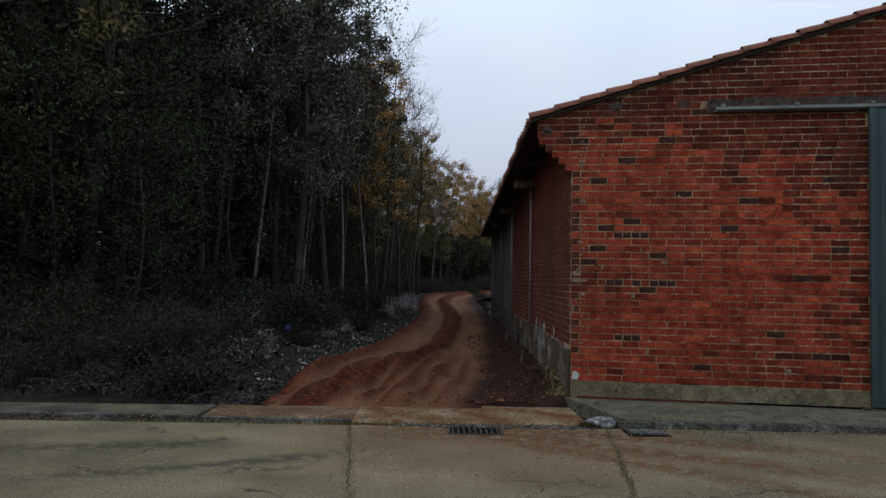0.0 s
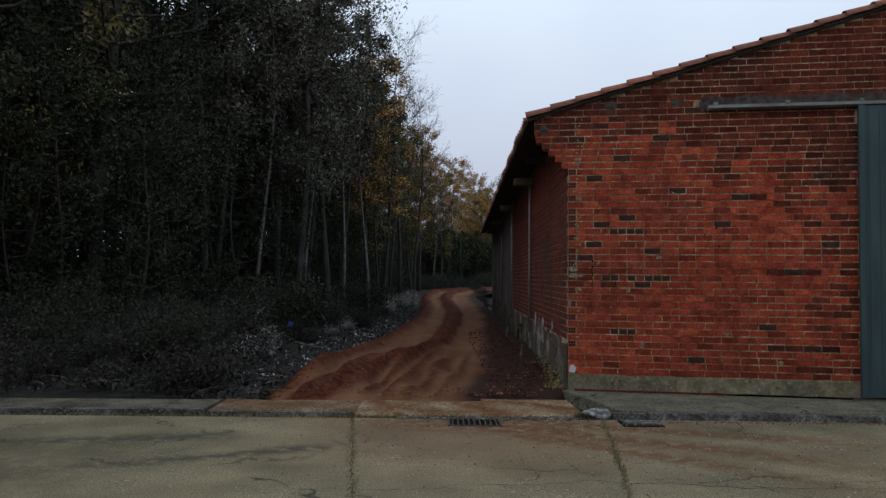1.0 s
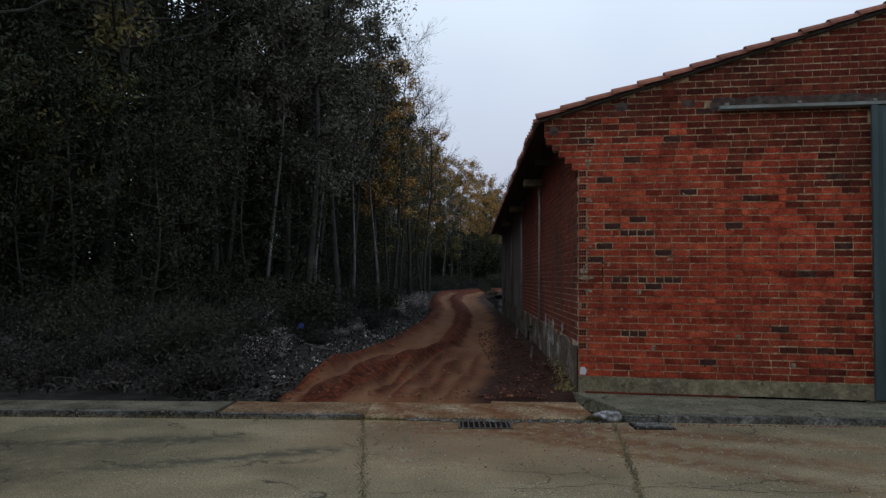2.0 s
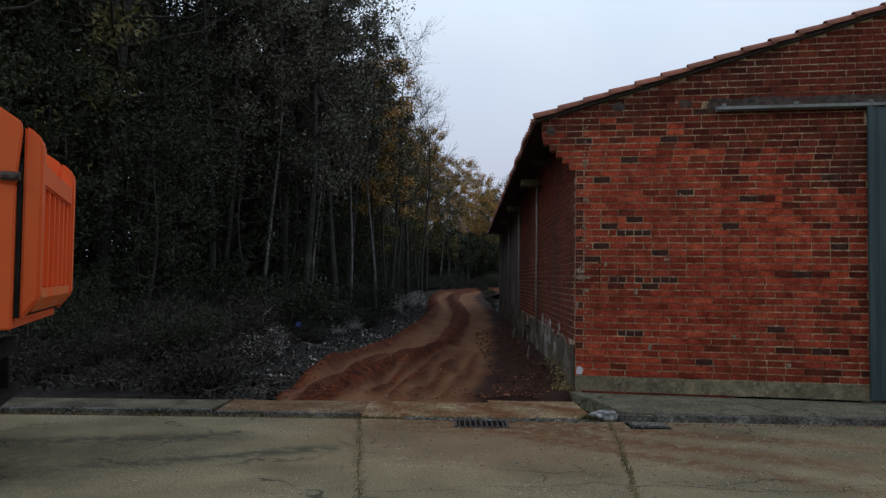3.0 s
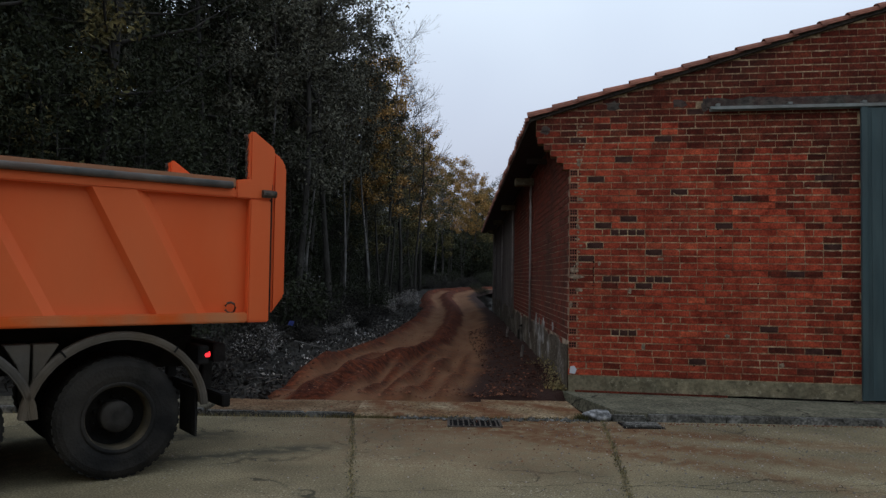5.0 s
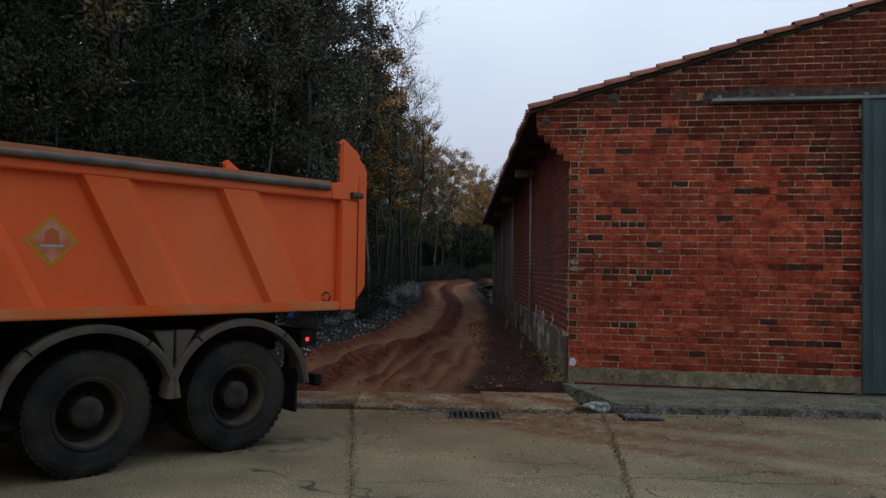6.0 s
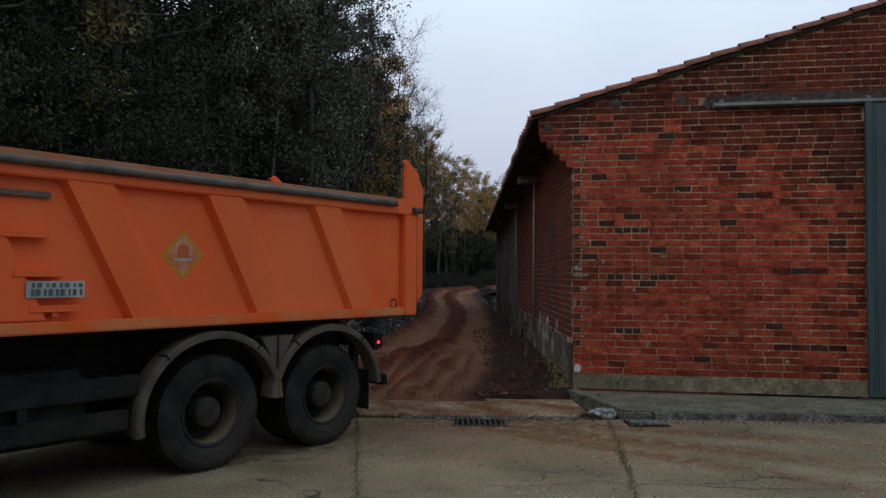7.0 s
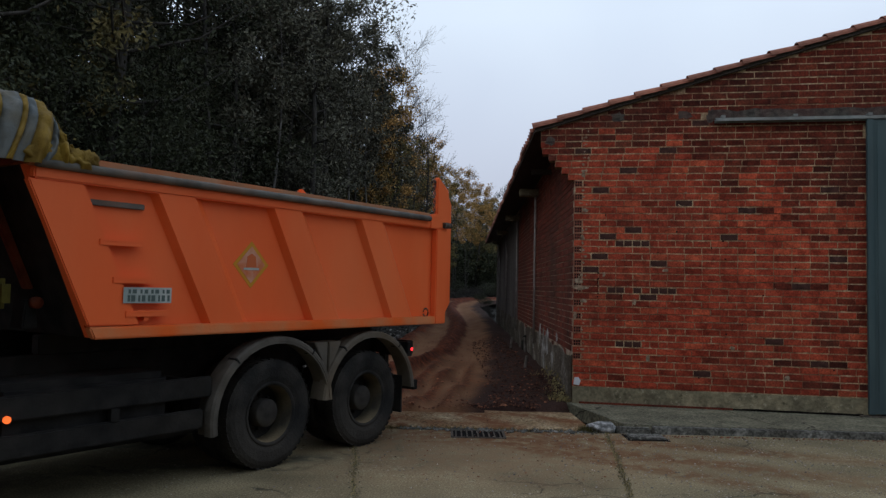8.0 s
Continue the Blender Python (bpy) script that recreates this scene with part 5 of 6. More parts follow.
pale = [p for p in pts if 13 < p[1] < 30 and p[0] > table(TRACK_LEFT, p[1]) - 1.6][:500]
solid("pale_leaves", leaf_cards(rng, pale, np.full(len(pale), 0.07), 520, 0.045), LEAF_PALE, "pale dry leaves strewn beside the track", "leaves", "stuff")


def pebbles(count, place, low, high):
    s = Shape()
    for _ in range(count):
        x, y, z = place()
        r = low + (high - low) * rng.random() ** 3
        v = [Vector((x, y, z)) + Vector(d) * r * rng.uniform(0.6, 1.2) for d in ((1, 0, 0.1), (0, 1, 0), (-1, 0, 0.1), (0, -1, 0), (0.1, 0.1, 0.7), (0, 0, -0.6))]
        s.add(v, [(0, 1, 4), (1, 2, 4), (2, 3, 4), (3, 0, 4), (1, 0, 5), (2, 1, 5), (3, 2, 5), (0, 3, 5)])
    return s


def on_track():
    y = 10.9 + 16 * rng.random() ** 2
    x = table(TRACK_LEFT, y) + (table(TRACK_RIGHT, y) - table(TRACK_LEFT, y)) * rng.random()
    return x, y, track_height(x, y) + 0.002


def by_wall():
    y = 10.95 + 14 * rng.random() ** 1.5
    x = table(TRACK_RIGHT, y) - 0.1 - 1.0 * rng.random() ** 1.4
    return x, y, track_height(x, y) + 0.004


solid("earth_clods", pebbles(2000, on_track, 0.006, 0.035), CLOD, "crumbled red earth clods on the track", "clods", "stuff")
solid("rubble", pebbles(3000, by_wall, 0.006, 0.036), surface("dark_rubble", (0.026, 0.013, 0.010), (0.080, 0.038, 0.026), 5, 0.95, 0.4, 40, vary="island", vary_amount=0.6), "dark stones and clods along the wall foot", "rubble", "stuff")
solid("street_grit", pebbles(5600, lambda: (rng.uniform(-3.0, 6.0) if rng.random() < 0.4 else rng.uniform(1.2, 5.5), 9.5 - 4.2 * rng.random() ** 1.3, 0.002), 0.003, 0.015), STONE, "small stones and grit on the concrete", "grit", "stuff")
def in_joints():
    line = JOINTS[3] if rng.random() < 0.4 else JOINTS[4]
    i, q = int(rng.integers(0, 9)), rng.random()
    (x0, y0), (x1, y1) = line[i], line[i + 1]
    return x0 + (x1 - x0) * q + 0.022 * rng.normal(), y0 + (y1 - y0) * q, 0.001


solid("joint_dirt", pebbles(1500, in_joints, 0.003, 0.013), JOINT, "dark crumbs of dirt along the slab joints", "dirt", "stuff")
solid("street_clods", pebbles(520, lambda: (rng.uniform(-0.8, 2.2) + 0.6 * rng.normal(), 9.5 - 2.4 * rng.random() ** 1.5, 0.002), 0.004, 0.014), CLOD, "crumbs of red earth on the street", "clods", "stuff")


solid("ramp_clods", pebbles(420, lambda: (-2.4 + 3.9 * rng.random(), 10.5 - 0.75 * rng.random() ** 1.6, 0.052), 0.003, 0.018), CLOD, "crumbs of red earth on the concrete ramp", "clods", "stuff")
solid("broken_concrete", pebbles(380, lambda: (-0.6 + 2.6 * rng.random(), 9.565 + 0.04 * rng.normal(), 0.008), 0.008, 0.05), KERB, "crumbled concrete along the lip of the ramp", "rubble", "stuff")
solid("gutter_dirt", pebbles(700, lambda: (2.6 + 6.0 * rng.random(), 9.46 - 0.05 * abs(rng.normal()), 0.002), 0.006, 0.02), CLOD, "dark dirt gathered in the gutter", "dirt", "stuff")


def tuft(count, place, h):
    s = Shape()
    for _ in range(count):
        x, y, z = place()
        a, b = Vector((rng.normal(), rng.normal(), 0)).normalized(), h * rng.uniform(0.4, 1.2)
        t = Vector((x, y, z))
        s.add([t - a * 0.005, t + a * 0.005, t + Vector((rng.normal() * 0.35 * b, rng.normal() * 0.35 * b, b))], [(0, 1, 2)])
    return s


def wall_foot():
    a = 0.1 + 3.5 * rng.random() ** 1.8
    q = warehouse.matrix_basis @ (SIDE * a + OUT * (0.05 + 0.3 * rng.random()))
    return q.x, q.y, 0.06


solid("weeds", tuft(650, wall_foot, 0.13), GRASS, "dry yellowish weeds at the wall corner", "weeds", "stuff")
solid("kerb_grass", tuft(1300, lambda: (-9.5 + 9.2 * rng.random() ** 0.7, 9.57 + 0.02 * rng.normal() - 0.02 * rng.random(), -0.005), 0.05), GRASS, "thin dry grass in the gutter joint", "grass", "stuff")
solid("gutter_weeds", tuft(700, lambda: (-1.4 + 3.1 * rng.random() + 0.05 * rng.normal(), 9.585 + 0.02 * rng.normal(), 0.0), 0.05), LEAF_OLIVE, "small green weeds along the lip of the ramp", "weeds", "stuff")
solid("joint_grass", tuft(900, lambda: (lambda p: (p[0], p[1], 0.0))(in_joints()), 0.028), GRASS, "short dry grass in the slab joints", "grass", "stuff")
solid("corner_weeds", tuft(420, lambda: (1.80 + 0.06 * rng.normal(), 9.60 + 0.03 * rng.normal(), 0.0), 0.09), LEAF_OLIVE, "dark weeds beside the broken kerb stone", "weeds", "stuff")
YELLOW_LEAF = surface("yellowish_fallen_leaves", (0.12, 0.095, 0.04), (0.36, 0.29, 0.13), 2.0, 0.7, 0, vary="island", vary_amount=0.6)
solid("leaf_drift", leaf_cards(rng, np.array([wall_foot() for _ in range(160)]), np.full(160, 0.10), 1500, 0.03), YELLOW_LEAF, "fallen leaves against the wall", "leaves", "stuff")
def wall_vine():
    a = 2.6 * rng.random() ** 1.5
    q = warehouse.matrix_basis @ (SIDE * a + OUT * (0.04 + 0.16 * rng.random()))
    return q.x, q.y, 0.05 + (0.10 + 0.22 * smooth_step(0.2, 1.4, a)) * rng.random() ** 1.6


solid("wall_vine", leaf_cards(rng, np.array([wall_vine() for _ in range(220)]), np.full(220, 0.07), 700, 0.022), GRASS, "yellowing vine leaves along the side wall", "vine", "stuff")
solid("plastic_scrap", Shape().add([(-3.70, 18.0, 0.60), (-3.58, 18.02, 0.57), (-3.55, 18.05, 0.68), (-3.66, 18.04, 0.71), (-3.62, 18.12, 0.62)], [(0, 1, 2, 3), (1, 4, 2), (2, 4, 3), (3, 4, 0), (0, 4, 1)]), BLUE_PLASTIC, "crumpled blue plastic scrap caught in scrub", "scrap")

# Unseen wall behind the camera, added to block sky light and close the street
solid("wall_behind", Shape().box(-40, 40, -8.4, -8.0, -0.2, 10.5), PLASTER, "unseen plain wall added to hold back sky light", kind="structure")

# ---- orange tipper truck: x forward, y to its left, z up, origin under the rear axle ----
truck = thing("tipper_truck", "orange three-axle tipper truck backing towards the track", "truck")
S_OUT, S_IN = 1.25, 1.165
Z_LOW, Z_TOP = 1.34, 2.50
LEAN_X = 0.55 / 1.06


def slanted(x_top, x_bottom_z, z):
    return x_top - LEAN_X * (x_bottom_z - z)


bed = part("tipper_body", Shape().box(-1.30, 3.24, -S_IN + 0.05, S_IN - 0.05, Z_LOW, Z_LOW + 0.06), ORANGE, truck, "orange steel tipper body with slanted ribs")
for y0 in (S_IN - 0.05, -S_IN):
    part("side_panel", Shape().prism([(-1.30, Z_LOW), (3.30, Z_LOW), (3.84, Z_TOP + 0.1), (-1.30, Z_TOP + 0.1)], y0, y0 + 0.05), ORANGE, bed)
# bulkhead given the chassis black in place of deep shade behind the cab
part("front_panel", Shape().add([(3.30, -S_IN + 0.05, Z_LOW), (3.30, S_IN - 0.05, Z_LOW), (3.84, S_IN - 0.05, 2.6), (3.84, -S_IN + 0.05, 2.6),
                                 (3.24, -S_IN + 0.05, Z_LOW), (3.24, S_IN - 0.05, Z_LOW), (3.78, S_IN - 0.05, 2.6), (3.78, -S_IN + 0.05, 2.6)],
                                [(0, 1, 2, 3), (7, 6, 5, 4), (0, 4, 5, 1), (3, 2, 6, 7), (1, 5, 6, 2), (0, 3, 7, 4)]), CHASSIS, bed, "front bulkhead blackened for the shade behind the cab")
for sign in (1, -1):
    y0, y1 = (S_IN, S_OUT) if sign > 0 else (-S_OUT, -S_IN)
    for k, top in enumerate((0.345, 1.592, 2.838)):
        # a pressed rib: a flat face with sloping flanks
        zt, zb = Z_TOP, Z_LOW + 0.08
        pts = []
        for z in (zt, zb):
            x = top - LEAN_X * (zt - z)
            for dx, y in ((0.0, 0), (-0.045, 1), (-0.40, 1), (-0.505, 0)):
                pts.append((x + dx, (S_IN if y == 0 else S_OUT - 0.012) * sign, z))
        faces = [(0, 1, 5, 4), (1, 2, 6, 5), (2, 3, 7, 6), (3, 0, 4, 7), (0, 3, 2, 1), (4, 5, 6, 7)]
        part("rib", Shape().add(pts, faces if sign < 0 else [f[::-1] for f in faces]), ORANGE, bed)
    part("top_rail", Shape().box(-0.95, 3.80, y0, y1, Z_TOP, Z_TOP + 0.09), ORANGE, bed, bevel=0.012)
    part("rim_cap", Shape().prism([(-0.95, Z_TOP + 0.093), (3.84, Z_TOP + 0.093), (3.84, Z_TOP + 0.20), (-0.95, Z_TOP + 0.185)], y0 + 0.01, y1 - 0.005), RIM_DUST, bed, "dusty faded upper rim", bevel=0.012)
    part("bottom_rail", Shape().prism([(-1.083, Z_LOW - 0.01), (3.30, Z_LOW - 0.01), (3.345, Z_LOW + 0.085), (-1.083, Z_LOW + 0.085)], y0, y1 + 0.004), ORANGE_WORN, bed, "dusty lower rail", bevel=0.012)
    part("rear_post", Shape().box(-1.30, -1.085, y0, y1, Z_LOW - 0.01, Z_TOP), ORANGE, bed, bevel=0.012)
    part("front_post", Shape().prism([(3.30 + 0.04 - 0.42, Z_LOW + 0.09), (3.345, Z_LOW + 0.09), (3.84, Z_TOP), (3.42, Z_TOP)], y0, y1 - 0.01), ORANGE, bed, bevel=0.01)
    part("rear_wing", Shape().prism([(-1.30, Z_TOP), (-0.95, Z_TOP), (-0.95, Z_TOP + 0.17), (-1.085, Z_TOP + 0.19), (-1.085, 3.135), (-1.115, 3.15), (-1.325, 3.005), (-1.335, 2.93)], y0 + 0.02, y1), ORANGE, bed, "raised rear corner plate", bevel=0.01)
    part("tarp_tube", Shape().tube([(-0.90, sign * 1.272, 2.612), (1.5, sign * 1.272, 2.615), (3.80, sign * 1.272, 2.612)], 0.034, 10), TARP_RAIL, bed, "grey tarpaulin tube", smooth=True)
    part("hinge", Shape().tube([(-1.20, sign * 1.275, 2.555), (-1.335, sign * 1.275, 2.555)], 0.034, 10).box(-1.30, -1.20, min(sign * 1.25, sign * 1.29), max(sign * 1.25, sign * 1.29), 2.52, 2.59), IRON, bed, "dark tailgate hinge")
    part("lashing_ring", Shape().tube([(-0.93 + 0.05 * math.cos(i), sign * 1.215, 1.47 + 0.05 * math.sin(i)) for i in np.linspace(0.3, 5.9, 9)], 0.011, 6), IRON, bed, smooth=True)
tailgate = part("tailgate", Shape().box(-1.40, -1.345, -1.01, 1.01, 1.50, 2.70), ORANGE, bed, "orange rear tailgate with upright ribs", bevel=0.012)
part("gate_rail", Shape().box(-1.47, -1.402, -1.01, 1.01, 2.52, 2.72), ORANGE, tailgate, bevel=0.015)
part("gate_sill", Shape().prism([(-1.47, 1.58), (-1.402, 1.46), (-1.402, 1.66), (-1.46, 1.66)], -1.01, 1.01), ORANGE_WORN, tailgate, "dusty lower edge of the tailgate")
for i in range(6):
    y0 = -0.86 + i * 0.33
    part("gate_rib", Shape().prism([(-1.455, 1.662), (-1.402, 1.662), (-1.402, 2.518), (-1.455, 2.518)], y0, y0 + 0.09), ORANGE, tailgate, bevel=0.01)
for y0 in (1.012, -1.192):
    part("corner_bar", Shape().prism([(-1.485, 1.58), (-1.345, 1.40), (-1.345, 2.985), (-1.43, 2.935), (-1.485, 2.84)], y0, y0 + 0.18), ORANGE, tailgate, bevel=0.02)
# solid black filler stands in for the shaded gap behind the tailgate
part("gate_seal", Shape().box(-1.338, -1.306, -1.19, 1.19, 1.42, 2.66), CHASSIS, tailgate, "black filler for the shade behind the tailgate")
for sign in (1, -1):
    lo, hi = sorted((sign * 1.195, sign * 1.246))
    part("wing_flange", Shape().box(-1.083, -1.066, lo, hi, 2.70, 3.12), ORANGE, bed, bevel=0.005)
    for i in range(8):
        z, wide = 2.72 + i * 0.05, i % 2
        ring = [(-1.052 + (0.012 if wide else 0.004) * math.cos(q), sign * 1.225 + (0.004 if wide else 0.012) * math.sin(q), z + 0.03 * math.sin(q + 0.6)) for q in np.linspace(0, math.tau, 8)]
        part("chain_link", Shape().tube(ring, 0.0055, 5), IRON, bed, "rusty dark chain", smooth=True)
    part("chain_hook", Shape().tube([(-1.045, sign * 1.195, 3.07), (-1.04, sign * 1.205, 3.105), (-1.04, sign * 1.235, 3.105), (-1.045, sign * 1.245, 3.07)], 0.012, 6), IRON, bed, "dark chain hook", smooth=True)
part("far_knob", Shape().prism([(-0.20, 2.66), (0.06, 2.66), (0.06, 2.72), (0.02, 2.76), (-0.01, 2.75)], -1.25, -1.19), ORANGE, bed, "small lug on the far rim")
# rungs, dark slot, sticker and plate near the front of the body
for k, (x, z) in enumerate(((3.10, 2.08), (2.98, 1.79), (2.86, 1.525))):
    part("step", Shape().box(x - 0.19, x + 0.19, S_IN, S_IN + 0.085, z, z + 0.02).box(x - 0.19, x + 0.19, S_IN + 0.07, S_IN + 0.085, z - 0.03, z), ORANGE, bed, "folded steel step", bevel=0.004)
    if k == 2:
        part("step_stay", Shape().box(x - 0.02, x + 0.02, S_IN, S_IN + 0.07, z - 0.06, z - 0.03), ORANGE, bed)
part("grab_handle", Shape().box(2.89, 3.43, S_IN + 0.004, S_IN + 0.035, 2.355, 2.40), TARP_RAIL, bed, "dark grey grab bar", bevel=0.006)


def flat(name, outline, y, material, label, parent):
    """A thin flat piece on the visible side, outline in x and z."""
    return part(name, Shape().prism(outline, y, y + 0.002), material, parent, label)


def rhomb(x, z, w, h):
    return [(x, z - h / 2), (x + w / 2, z), (x, z + h / 2), (x - w / 2, z)]


sticker = flat("warning_sticker", rhomb(1.75, 1.955, 0.42, 0.44), S_IN + 0.001, YELLOW, "faded yellow diamond warning sticker", bed)
flat("sticker_field", rhomb(1.75, 1.955, 0.33, 0.345), S_IN + 0.004, SIGN_WHITE, "faded pink inner field", sticker)
flat("sticker_mark", [(1.69, 1.93), (1.81, 1.93), (1.80, 2.03), (1.75, 2.06), (1.70, 2.03)], S_IN + 0.007, SIGN_RED, "faded red mark", sticker)
flat("sticker_bar", [(1.66, 1.905), (1.84, 1.905), (1.84, 1.925), (1.66, 1.925)], S_IN + 0.007, LABEL_WHITE, "white bar", sticker)
plate = flat("name_plate", [(2.65, 1.605), (3.08, 1.605), (3.08, 1.73), (2.65, 1.73)], S_IN + 0.087, LABEL_WHITE, "whitish name plate with unreadable lettering", bed)
for row, (z, h, count) in enumerate(((1.682, 0.032, 8), (1.618, 0.050, 9))):
    for i in range(count):
        w = (0.030, 0.020, 0.034, 0.016)[(i * 3 + row) % 4]
        x = 2.668 + i * 0.40 / count
        flat("lettering_bar", [(x, z), (x + w, z), (x + w, z + h), (x, z + h)], S_IN + 0.090, LABEL_INK, "", plate)
part("plate_backing", Shape().box(2.67, 3.06, S_IN, S_IN + 0.086, 1.63, 1.71), ORANGE, bed)

# tarpaulin folded up at the front of the body
tarp = part("folded_tarpaulin", Shape().box(3.62, 4.26, -1.15, 1.15, 2.69, 2.76), CHASSIS, truck, "bundled yellow and grey tarpaulin on the front rim")


def tarp_point(x, q):
    """A point of the bundle: x along the truck, q round it from the near rim over the top to the far rim."""
    c, si = math.cos(q), math.sin(q)
    u = x - 3.36
    tall = 0.10 + 0.47 * smooth_step(-0.05, 0.62, u) + 0.06 * noise.noise(Vector((u * 6, 1.0, 5.0)))
    crush = 0.045 * noise.noise(Vector((u * 9, q * 4, 2.0))) + 0.030 * noise.noise(Vector((u * 21, q * 9, 7.0))) + 0.012 * noise.noise(Vector((u * 45, q * 22, 3.0)))
    crush *= 1.7 - 1.15 * smooth_step(0.2, 0.55, u)
    y = (1.27 + 0.02 * math.sin(u * 31) + crush) * math.copysign(abs(c) ** 0.36, c)
    z = 2.60 + tall * si ** 0.62 + crush * si
    return Vector((x - 0.34 * (z - 2.60) * smooth_step(0.1, 0.4, u) + 0.5 * crush, y, z))


x = 3.36
for width, cloth in ((0.22, 0), (0.10, 0), (0.075, 1), (0.13, 0), (0.08, 1), (0.05, 0), (0.12, 1), (0.07, 0), (0.13, 1), (0.10, 0)):
    # one band of striped cloth, pinched in at both seams; neighbours meet at the seam
    v, f = [], []
    across, along = max(6, int(width / 0.012)), 60
    for j in range(along + 1):
        q = math.pi * j / along
        for k in range(across + 1):
            u = k / across
            p = tarp_point(x + width * u, q)
            swell = 0.03 * math.sin(math.pi * u) ** 0.7
            v.append(p + Vector((0, swell * math.cos(q), swell * math.sin(q))))
    n = across + 1
    for j in range(along):
        for k in range(across):
            f.append((j * n + k, j * n + k + 1, (j + 1) * n + k + 1, (j + 1) * n + k))
    part("fold", Shape().add(v, f), TARP_GREY if cloth else TARP_YELLOW, tarp, smooth=True)
    x += width
tr = random.Random(3)
for i in range(5):
    bm = bmesh.new()
    bmesh.ops.create_icosphere(bm, subdivisions=3, radius=1)
    c = Vector((3.40 + 0.11 * i + 0.03 * tr.random(), 1.25, 2.66 + 0.05 * tr.random()))
    for p in bm.verts:
        p.co = c + Vector((p.co.x * 1.1, p.co.y * 0.6, p.co.z)) * (0.062 + 0.045 * noise.noise(p.co * 1.9 + c * 5) + 0.03 * noise.noise(p.co * 4.5 + c * 2))
    s = Shape().add([p.co for p in bm.verts], [[q.index for q in f.verts] for f in bm.faces])
    bm.free()
    part("crumple", s, TARP_YELLOW, tarp, smooth=True)

# frame, guards, lamps
chassis = part("chassis", Shape().box(-0.98, -0.86, -1.0, 1.0, 0.95, 1.12), CHASSIS, truck, "black steel chassis", bevel=0.01)
for y0 in (0.30, -0.42):
    part("frame_rail", Shape().box(-0.85, 6.6, y0, y0 + 0.12, 0.86, 1.155), CHASSIS, chassis, bevel=0.01)
    part("subframe_rail", Shape().box(-0.85, 3.3, y0, y0 + 0.12, 1.16, 1.325), CHASSIS, chassis, bevel=0.01)
for x0 in (0.6, 2.0):
    part("cross_member", Shape().box(x0, x0 + 0.2, -0.298, 0.298, 0.88, 1.1), CHASSIS, chassis, bevel=0.01)
for x0 in (-0.12, 1.27):
    part("axle", Shape().box(x0, x0 + 0.24, -1.0, 1.0, 0.42, 0.64), CHASSIS, chassis, bevel=0.04)
part("lamp_box", Shape().box(-0.76, -0.66, 0.80, 1.16, 0.95, 1.12), CHASSIS, chassis, bevel=0.01)
part("tail_lamp", Shape().tube([(-0.755, 1.10, 1.035), (-0.785, 1.10, 1.035)], 0.026, 14).tube([(-0.74, 1.155, 1.035), (-0.74, 1.166, 1.035)], 0.020, 14), RED_LAMP, chassis, "lit red tail lamp")
part("tail_lamp", Shape().tube([(-0.755, -1.10, 1.035), (-0.785, -1.10, 1.035)], 0.038, 14), RED_LAMP, chassis, "lit red tail lamp")
part("underrun_bar", Shape().box(-1.02, -0.94, -1.05, 1.05, 0.52, 0.64).box(-1.0, -0.9, 0.5, 0.6, 0.6, 0.95).box(-1.0, -0.9, -0.6, -0.5, 0.6, 0.95), CHASSIS, chassis, bevel=0.01)
